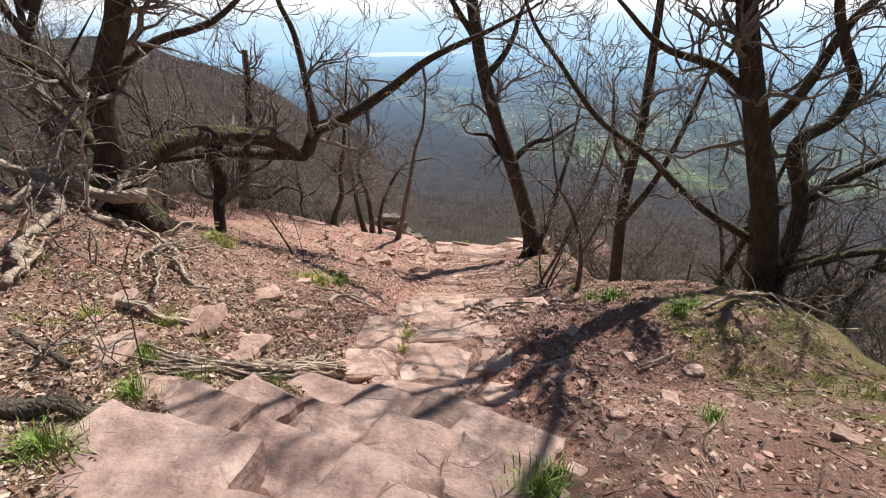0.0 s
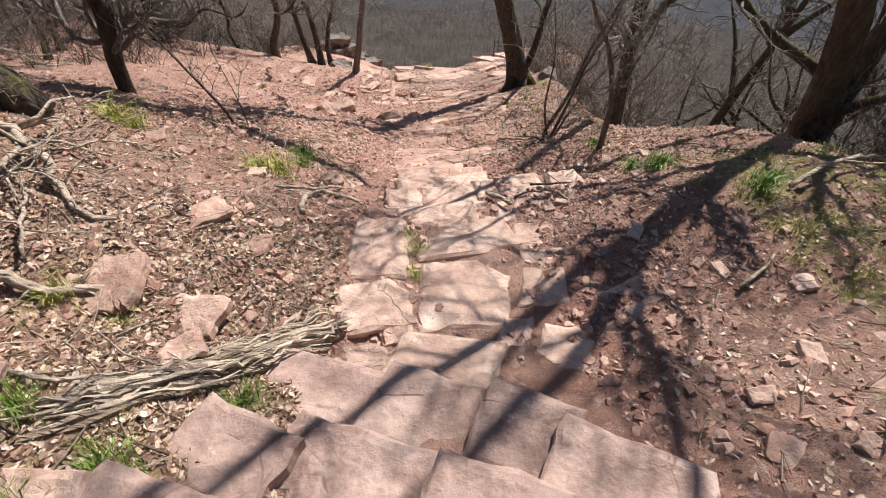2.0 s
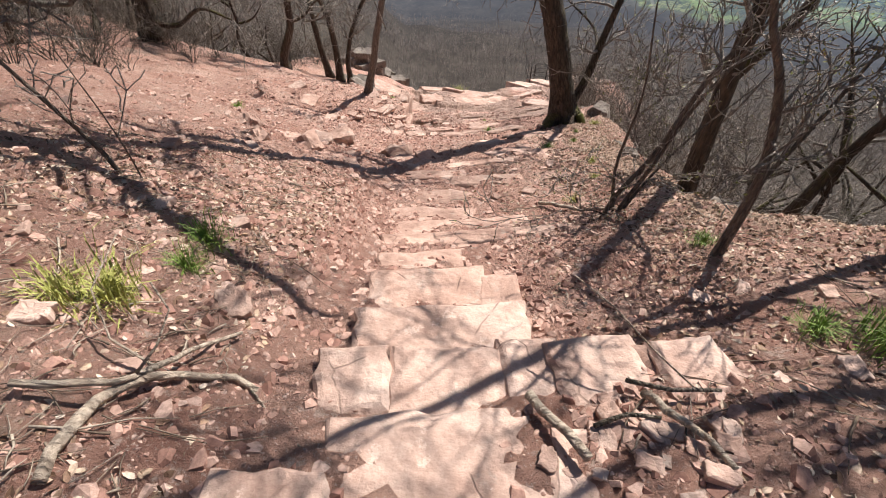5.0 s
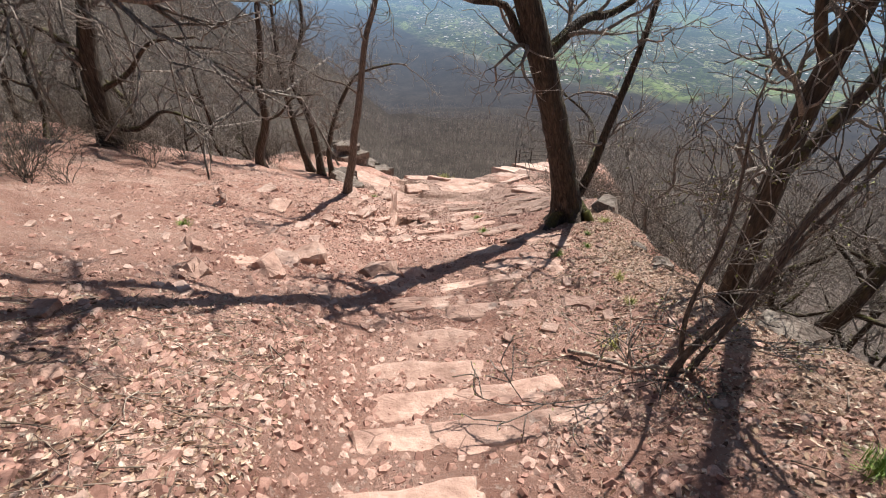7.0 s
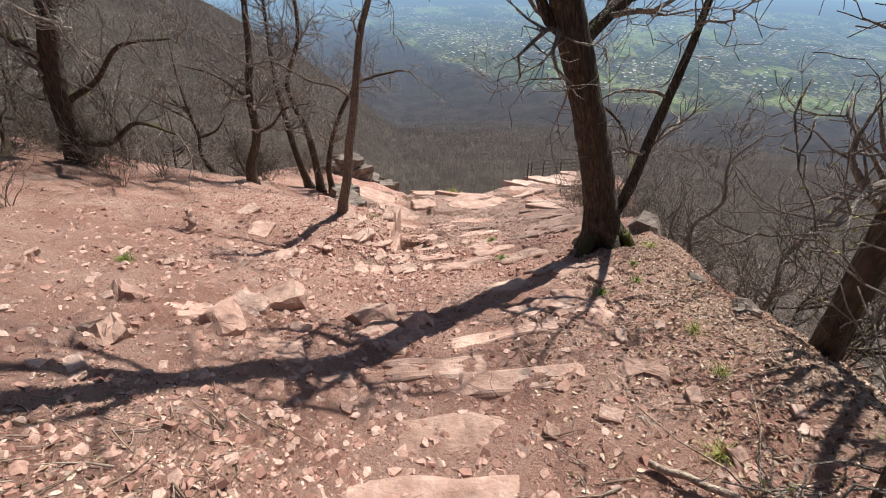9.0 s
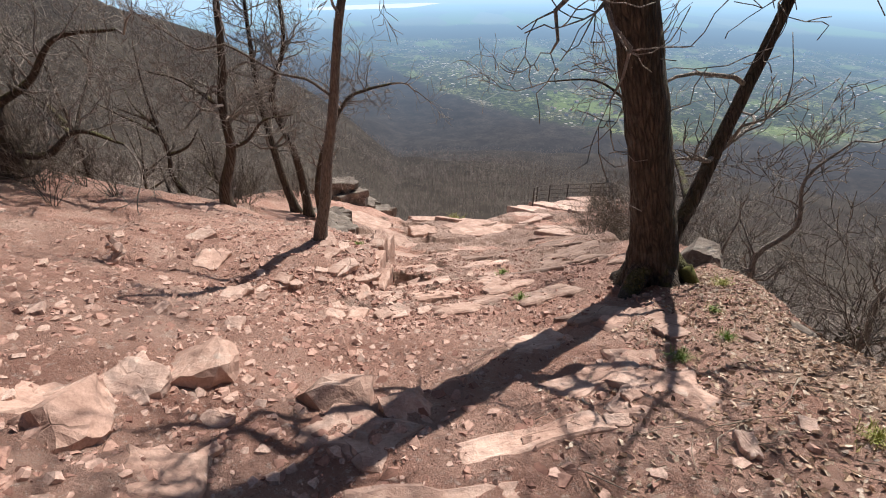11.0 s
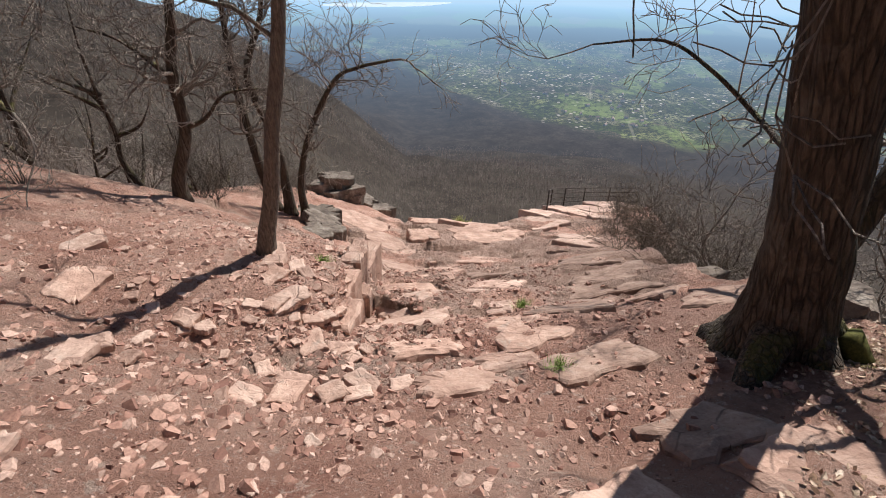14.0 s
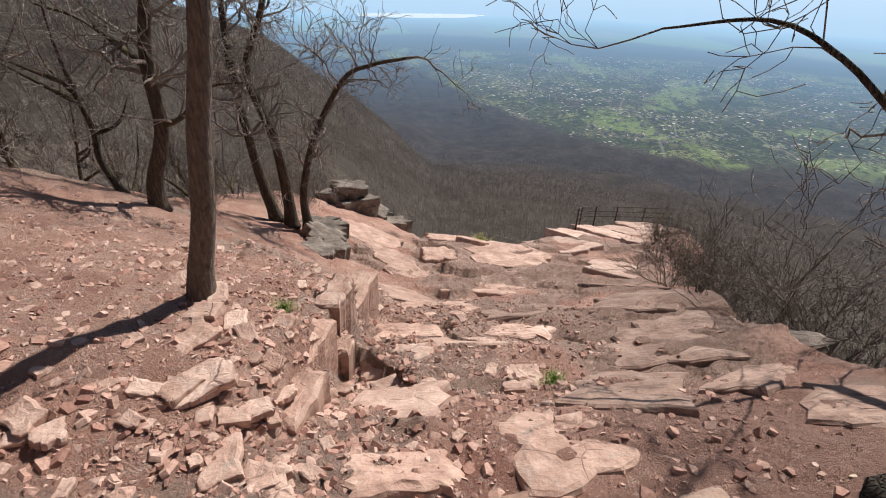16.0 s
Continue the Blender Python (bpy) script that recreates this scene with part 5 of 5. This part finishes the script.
def stone(proto, x, y, size, turn, label="loose flat piece of pink sandstone on red soil", flat=1.0):
    z = height(x, y)
    ob = place("stone", proto, None, pose(x, y, z - 0.02 * size, rng.normal(0, 6), rng.normal(0, 6), turn) @ Matrix.Diagonal((size, size, size * flat, 1)))
    return tagged(ob, label, "stone", "loose stones")


stone_meshes = []
for k in range(8):
    me = bpy.data.meshes.new("stone")
    bm = slab_bm(rng, 1.0, rng.uniform(0.55, 0.85), rng.uniform(0.2, 0.34), 0, 0.05, 0.02)
    bmesh.ops.translate(bm, verts=bm.verts, vec=(0, 0, 0.24))
    bm.to_mesh(me)
    bm.free()
    me.materials.append(SLAB if k % 3 else ROCK)
    stone_meshes.append(me)
for k in range(240):
    zone = rng.random()
    if zone < 0.5:
        x, y, s = rng.normal(-1.6, 1.2), rng.uniform(8, 16.5), rng.uniform(0.05, 0.15)
    elif zone < 0.68:
        x, y, s = rng.normal(-1.0, 0.45), rng.normal(12.3, 0.6), rng.uniform(0.1, 0.26)
    elif zone < 0.85:
        x, y, s = rng.uniform(-3.5, -0.9), rng.uniform(1.5, 7.5), rng.uniform(0.06, 0.22)
    else:
        x, y, s = rng.uniform(0.6, 2.2), rng.uniform(1.2, 9.5), rng.uniform(0.05, 0.16)
    if -0.6 < x < 0.5 and y < 8.2:
        continue
    stone(stone_meshes[k % 8], x, y, s, rng.uniform(0, 360))
for x, y, s in ((-1.95, 11.5, 0.28), (-1.55, 10.6, 0.2), (-1.0, 12.6, 0.34), (-0.75, 12.2, 0.3), (-1.25, 12.95, 0.3), (-1.68, 3.82, 0.3), (-1.5, 2.95, 0.34), (-1.9, 3.1, 0.4), (-1.95, 2.3, 0.34), (-1.55, 1.95, 0.28), (0.98, 1.95, 0.16), (0.82, 4.62, 0.22), (-2.5, 12.4, 0.4), (-2.9, 13.1, 0.36), (1.62, 10.6, 0.3), (1.9, 10.3, 0.24), (-1.7, 9.6, 0.42)):
    stone(stone_meshes[int(s * 100) % 8], x, y, s, rng.uniform(0, 360), "larger flat slab of pink sandstone lying loose", 0.65)

for k in range(26):
    x, y = rng.normal(0.68, 0.2), rng.normal(4.25, 0.16)
    stone(stone_meshes[k % 8], x, y, rng.uniform(0.05, 0.12), rng.uniform(0, 360), "small reddish stone heaped beside the steps", 1.2)
cairn = tagged(new("cairn"), "small cairn of stacked reddish stones", "cairn")
cairn.location = (-3.32, 12.1, height(-3.32, 12.1))
z = -0.02
for s in (0.30, 0.22, 0.19, 0.14, 0.11, 0.08):
    bm = hull_rock(rng, s, s * 0.8, 0.055, 10, 0.6)
    part("stone", bm, ROCK, cairn, m=pose(rng.normal(0, 0.012), rng.normal(0, 0.012), z, 0, 0, rng.uniform(0, 360)))
    z += 0.052


# ---- litter and grass ----
def leaf_protos():
    out = []
    for k in range(5):
        r = np.random.default_rng(50 + k)
        v = np.array([(-1, 0, 0.0), (-0.4, 0.42, 0.25), (0.35, 0.38, 0.2), (1, 0, 0.1), (0.35, -0.4, 0.22), (-0.4, -0.36, 0.2)]) * 0.5
        v = v + r.normal(0, 0.06, v.shape)
        out.append((v, [(0, 5, 4, 3), (0, 3, 2, 1)]))
    return out


def leaf_places(rng, n):
    x = np.where(rng.random(n) < 0.85, -0.85 - np.abs(rng.normal(0, 1.4, n)), rng.uniform(0.7, 3.6, n))
    y = np.where(x < 0, 0.2 + 8.3 * (1 - np.sqrt(rng.random(n))), 0.8 + 9 * rng.random(n))
    bare = np.interp(x, [-2.9, -2.2, -0.9, -0.7], [0, 0.85, 0.9, 0.5]) * np.interp(y, [3.7, 4.1, 5.2, 6.0], [0, 1, 1, 0.35]) * (x < 0)
    keep = rng.random(n) > bare
    return x.clip(-6, 4)[keep], y[keep]


scattered("leaf_litter", 41, leaf_protos(), 60000, leaf_places, lambda r: 0.018 + 0.036 * r.random(), LEAF, "dry brown oak leaves covering the bank", "leaf litter", sink=-0.25, tip=28)



def under_oak(rng, n):
    return rng.normal(2.9, 0.45, n).clip(2.1, 3.9), rng.uniform(9.6, 12.2, n)


scattered("leaf_litter", 42, leaf_protos(), 3200, under_oak, lambda r: 0.02 + 0.03 * r.random(), LEAF, "brown leaves and duff round the oak's foot", "leaf litter", sink=-0.1, tip=20)


def below_edge(rng, n):
    return rng.uniform(1.5, 4.8, n), rng.uniform(5.4, 10.8, n)


scattered("leaf_litter", 43, leaf_protos(), 9000, below_edge, lambda r: 0.02 + 0.036 * r.random(), LEAF, "dry leaves on the bank below the trail's edge", "leaf litter", sink=-0.2, tip=26)


def twig_scatter():
    rng = np.random.default_rng(61)
    bag = Builder()
    for _ in range(1700):
        if rng.random() < 0.6:
            x, y = -0.9 - abs(rng.normal(0, 1.3)), rng.uniform(0.5, 8)
        else:
            x, y = rng.uniform(0.6, 3.2), rng.uniform(1.0, 9.5)
        a, n, l = rng.uniform(0, 6.28), 4, 0.1 + 0.4 * rng.random() ** 2
        pts = []
        for i in range(n):
            pts.append((x, y, height(x, y) + 0.012 + 0.015 * rng.random()))
            a += rng.normal(0, 0.2)
            x, y = x + math.cos(a) * l / n, y + math.sin(a) * l / n
        bag.tube(pts, np.linspace(0.002 + 0.005 * rng.random() ** 2, 0.0015, n), 4)
    tagged(new("fallen_twigs", bag.mesh("twigs", TWIG_DRY)), "dry fallen twigs scattered over the litter", "twigs", kind="stuff")


twig_scatter()


def deadwood(seed, points, r0, r1, label, forks=3, wood=None):
    rng = np.random.default_rng(seed)
    pts = curve_through([(x, y, height(x, y) + up) for x, y, up in points], 0.08)
    root = tagged(new("fallen_branch"), label, "branch", "fallen branches")
    b = Builder()
    radii = np.linspace(r0, r1, len(pts))
    drift = np.cumsum(rng.normal(0, 1, pts.shape) * (1, 1, 0.5), axis=0)
    drift -= np.linspace(0, 1, len(pts))[:, None] * drift[-1]
    pts = pts + drift * min(0.034, r0 * 0.85)
    b.tube(pts, radii, 10 if r0 > 0.03 else 6, 0.1, rng)
    place("stem", b.mesh("stem", wood or DEADWOOD), root)
    for _ in range(forks):
        i = int(rng.uniform(0.3, 0.9) * len(pts))
        b = Builder()
        grow(b, rng, pts[i], rng.normal(0, 1, 3) * (1, 1, 0.25), rng.uniform(0.25, 0.75), radii[i] * 0.62, 1 if r0 > 0.02 else 0, 0.38, -0.03, 0.9, 2.0)
        place("side_branch", b.mesh("side_branch", DEADWOOD), root)


deadwood(71, [(-4.6, 4.7, 0.3), (-4.2, 4.75, 0.22), (-3.64, 4.15, 0.05), (-3.33, 3.42, 0.09), (-3.12, 3.11, 0.11), (-2.92, 2.77, 0.06)], 0.05, 0.032, "pale bleached dead branch lying on the bank", 6)
deadwood(72, [(-4.2, 4.8, 0.15), (-3.95, 4.9, 0.3), (-3.7, 5.0, 0.32), (-3.35, 5.1, 0.45)], 0.055, 0.075, "thick bleached dead branch with a sawn end", 4)
deadwood(73, [(-3.69, 4.63, 0.05), (-3.72, 4.75, 0.3), (-3.65, 4.9, 0.9), (-3.55, 5.0, 1.5)], 0.03, 0.012, "dead branch propped against the oak's trunk", 3)
deadwood(84, [(-3.63, 4.61, 0.06), (-3.32, 4.62, 0.12), (-2.97, 4.5, 0.13), (-2.57, 3.98, 0.1), (-2.24, 3.63, 0.08), (-2.06, 3.62, 0.04)], 0.042, 0.015, "twisted grey dead branch on the bank", 9)
deadwood(85, [(-2.78, 4.28, 0.1), (-2.66, 3.79, 0.09), (-2.54, 3.5, 0.03)], 0.026, 0.01, "crooked dead branch in leaf litter", 5)
deadwood(86, [(-2.38, 3.02, 0.05), (-2.21, 3.08, 0.07), (-2.06, 3.06, 0.06), (-1.91, 3.07, 0.03)], 0.032, 0.022, "short thick dead branch in the leaf litter", 2)
deadwood(88, [(-3.78, 3.89, 0.06), (-3.8, 4.12, 0.13), (-4.04, 4.63, 0.16)], 0.04, 0.025, "weathered dead branch under others", 4)
deadwood(89, [(-3.03, 2.96, 0.04), (-3.09, 3.23, 0.12), (-3.21, 3.46, 0.08)], 0.024, 0.012, "thin bleached branch on dry leaves", 4)
deadwood(92, [(-2.41, 2.28, 0.04), (-2.23, 2.16, 0.05), (-1.98, 2.0, 0.03)], 0.028, 0.016, "brown stick in the leaf litter", 2, BARK_THIN)
deadwood(93, [(-2.5, 3.71, 0.05), (-2.3, 3.3, 0.09), (-2.25, 3.16, 0.03)], 0.016, 0.008, "thin dead branch in leaf litter", 4)
deadwood(74, [(-1.47, 2.5, 0.04), (-1.45, 2.65, 0.05), (-1.42, 2.85, 0.03)], 0.014, 0.008, "dry stick on the leaf litter", 1)
deadwood(75, [(-1.9, 1.5, 0.04), (-1.7, 1.58, 0.05), (-1.52, 1.62, 0.03)], 0.05, 0.035, "rotten brown piece of log beside the steps", 0, BARK_THIN)
deadwood(76, [(-1.35, 4.3, 0.04), (-1.1, 4.35, 0.08), (-1.0, 4.7, 0.06), (-0.95, 4.85, 0.04)], 0.014, 0.009, "bent root lying on red soil", 2)
deadwood(87, [(-2.05, 2.55, 0.03), (-1.85, 2.45, 0.04), (-1.6, 2.5, 0.03)], 0.012, 0.007, "dry stick on the leaf litter", 1)
deadwood(96, [(-1.12, 4.02, 0.03), (-1.08, 4.22, 0.05), (-0.98, 4.42, 0.07), (-0.82, 4.52, 0.05), (-0.76, 4.5, 0.03)], 0.022, 0.014, "bent grey root lying on red soil", 1)
deadwood(97, [(0.3, 4.42, 0.06), (0.36, 4.3, 0.07), (0.43, 4.16, 0.05)], 0.022, 0.018, "short thick stick lying across the steps", 0)
deadwood(98, [(0.5, 4.3, 0.05), (0.62, 4.32, 0.06), (0.72, 4.3, 0.05)], 0.01, 0.007, "thin stick among the stones", 0, BARK_THIN)
deadwood(99, [(0.68, 4.5, 0.07), (0.82, 4.44, 0.08), (1.0, 4.42, 0.06)], 0.011, 0.007, "thin dark stick lying on the stones", 1, BARK_THIN)
deadwood(77, [(1.55, 3.0, 0.03), (1.75, 3.1, 0.04), (1.95, 3.25, 0.03)], 0.014, 0.008, "dry stick on red soil", 1)
deadwood(78, [(2.5, 3.9, 0.05), (2.9, 4.0, 0.1), (3.4, 4.1, 0.12), (3.9, 4.0, 0.2)], 0.022, 0.01, "pale dead branch among grass", 4)
deadwood(79, [(0.72, 4.45, 0.05), (0.8, 4.25, 0.06), (0.86, 4.1, 0.03)], 0.018, 0.012, "short stick by the stones", 0)
deadwood(80, [(1.1, 7.6, 0.05), (1.4, 7.3, 0.08), (1.7, 7.0, 0.06)], 0.02, 0.012, "dead stem lying by the sapling", 3)


def rotten_log():
    rng = np.random.default_rng(83)
    root = tagged(new("rotten_log"), "crumbling bleached log with torn wood fibres", "log")
    a, b = np.array((-0.80, 2.98)), np.array((-1.78, 2.24))
    for k, (off, r) in enumerate(((0.0, 0.055), (0.075, 0.038), (-0.07, 0.042))):
        pts = []
        side = np.array((0.6, -0.8)) * off
        s, e = ((-0.02, 0.8), (0.12, 1.0), (0.2, 0.92))[k]
        for t in np.linspace(s, e, 16):
            x, y = a + (b - a) * t + side + rng.normal(0, 0.008, 2)
            pts.append((x, y, height(x, y) + r * 0.55 - 0.02 * t))
        bag = Builder()
        bag.tube(pts, r * np.array([0.55, 0.9] + [1.0] * 11 + [0.8, 0.55, 0.3]) * rng.uniform(0.75, 1.15, 16), 14, 0.22, rng)
        place("heartwood", bag.mesh("heartwood", ROTTEN, False), root)
    for k in range(120):
        off = rng.normal(0, 0.055, 2)
        s = rng.uniform(-0.03, 0.75)
        e = min(1.05, s + rng.uniform(0.08, 0.34))
        pts, rise = [], 0.10 * rng.random()
        for t in np.linspace(s, e, 6):
            x, y = a + (b - a) * t + off * (1.1 - 0.5 * t) + rng.normal(0, 0.013, 2)
            pts.append((x, y, height(x, y) + 0.03 + rise * (1.15 - 0.9 * t) + rng.normal(0, 0.008)))
        bag = Builder()
        bag.tube(pts, np.array([0.3, 0.9, 1, 1, 0.7, 0.2]) * rng.uniform(0.004, 0.014), 5, 0.35, rng)
        place("splinter", bag.mesh("splinter", SPLINTER if k % 3 else DEADWOOD, False), root)


rotten_log()


def tuft(seed, blades, tall, material, label):
    rng = np.random.default_rng(seed)
    verts, faces = [np.array((0, 0, -0.04))], []
    for _ in range(blades):
        a, r = rng.uniform(0, 6.28), abs(rng.normal(0, 0.085))
        x, y = math.cos(a) * r, math.sin(a) * r
        h, bend, w = tall * rng.uniform(0.45, 1.0), rng.uniform(0.3, 1.2), 0.003
        out = np.array((math.cos(a + rng.normal(0, 0.7)), math.sin(a + rng.normal(0, 0.7)), 0))
        side = np.array((-out[1], out[0], 0)) * w
        p0, p1 = np.array((x, y, -0.02)), np.array((x, y, h * 0.6)) + out * h * bend * 0.25
        p2 = np.array((x, y, h * (1 - 0.35 * bend))) + out * h * bend * 0.8
        i = len(verts)
        verts += [p0 - side, p0 + side, p1 + side * 0.8, p1 - side * 0.8, p2]
        faces += [(0, i + 1, i), (i, i + 1, i + 2, i + 3), (i + 3, i + 2, i + 4)]
    ob = new("grass_tuft", mesh_of("blades", verts, faces, material))
    return tagged(ob, label, "grass", "grass tufts")


green, yellow = tuft(90, 210, 0.17, GRASS, "fresh green grass tuft on the bank"), tuft(91, 190, 0.15, GRASS_DRY, "yellowish grass tuft on red soil")
used = set()
for kind, x, y, s in ((0, -1.40, 5.6, 0.9), (0, -1.38, 5.3, 0.8), (1, -1.47, 4.9, 1.2), (1, -1.62, 4.85, 0.9), (1, -2.87, 5.4, 1.2), (1, -2.7, 5.3, 0.8), (0, -1.15, 2.42, 0.7), (0, -1.42, 2.05, 0.9), (0, -1.6, 1.9, 0.8),
                      (0, -1.8, 2.3, 0.7), (0, -1.55, 1.35, 0.9), (0, -1.8, 1.2, 0.8), (0, 2.32, 3.96, 1.0), (0, 2.45, 4.05, 0.8), (0, 1.92, 4.7, 1.1), (0, 1.75, 4.85, 0.8), (0, 1.9, 6.0, 0.7), (0, 0.42, 1.42, 1.0), (0, 0.5, 1.5, 0.8),
                      (0, 1.55, 2.05, 0.6), (0, -2.95, 10.1, 0.6), (0, 1.75, 9.9, 0.6), (0, 2.35, 10.5, 0.4), (0, 2.2, 10.1, 0.45), (1, 2.9, 11.2, 0.5), (0, 1.05, 11.75, 0.6), (0, 1.2, 13.6, 0.7), (0, -1.0, 13.75, 0.7),
                      (1, -0.36, 3.45, 0.4), (1, -0.33, 3.7, 0.45), (1, -0.38, 3.9, 0.4), (1, -2.1, 3.0, 0.6), (1, -2.4, 2.7, 0.6), (1, 1.5, 7.6, 0.5), (1, 1.95, 8.3, 0.4), (1, 2.1, 8.9, 0.45), (1, 1.2, 24.2, 1.6), (1, 1.5, 24.4, 1.5)):
    m = pose(x, y, height(x, y) + 0.005, 0, 0, x * 997 % 360) @ Matrix.Scale(s, 4)
    src = (green, yellow)[kind]
    if kind in used:
        copy_thing(src, m)
    else:
        used.add(kind)
        src.matrix_basis = m


short = tuft(94, 60, 0.09, GRASS_DRY, "short yellow-green grass on the mossy bank")
rng = np.random.default_rng(95)
for k in range(70):
    x, y = rng.uniform(1.9, 3.6), rng.uniform(2.2, 5.0)
    if k % 5 == 4:
        x, y = rng.uniform(-3.2, -1.7), rng.uniform(1.6, 3.4)
    m = pose(x, y, height(x, y) + 0.004, 0, 0, rng.uniform(0, 360)) @ Matrix.Scale(rng.uniform(0.5, 1.1), 4)
    if k:
        copy_thing(short, m)
    else:
        short.matrix_basis = m


# ---- villages in the valley ----
def house_mesh(roof):
    v = [(-1, -0.7, 0), (1, -0.7, 0), (1, 0.7, 0), (-1, 0.7, 0), (-1, -0.7, 0.8), (1, -0.7, 0.8), (1, 0.7, 0.8), (-1, 0.7, 0.8), (-1.08, 0, 1.5), (1.08, 0, 1.5)]
    if roof:
        return mesh_of("roof", v[4:], [(0, 1, 5, 4), (3, 4, 5, 2), (0, 4, 3), (1, 2, 5)], ROOF)
    return mesh_of("wall", v[:8], [(0, 1, 5, 4), (1, 2, 6, 5), (2, 3, 7, 6), (3, 0, 4, 7)], WALL)


walls, roofs = house_mesh(False), house_mesh(True)
rng = np.random.default_rng(15)
for k in range(420):
    az, r = radians(rng.uniform(-14, 46)), rng.uniform(1000, 2400)
    x, y = r * math.sin(az), r * math.cos(az)
    if r < np.interp(x, [-420, 360, 440, 860], [2200, 1130, 1130, 1330]):
        continue
    home = tagged(new("house"), "far white house with a tiled roof among gardens", "house", "village houses")
    home.matrix_basis = pose(x, y, float(valley_z(x, y)) - 0.5, 0, 0, rng.uniform(0, 180)) @ Matrix.Scale(rng.uniform(2.4, 5.0), 4)
    place("wall", walls, home)
    place("roof", roofs, home)
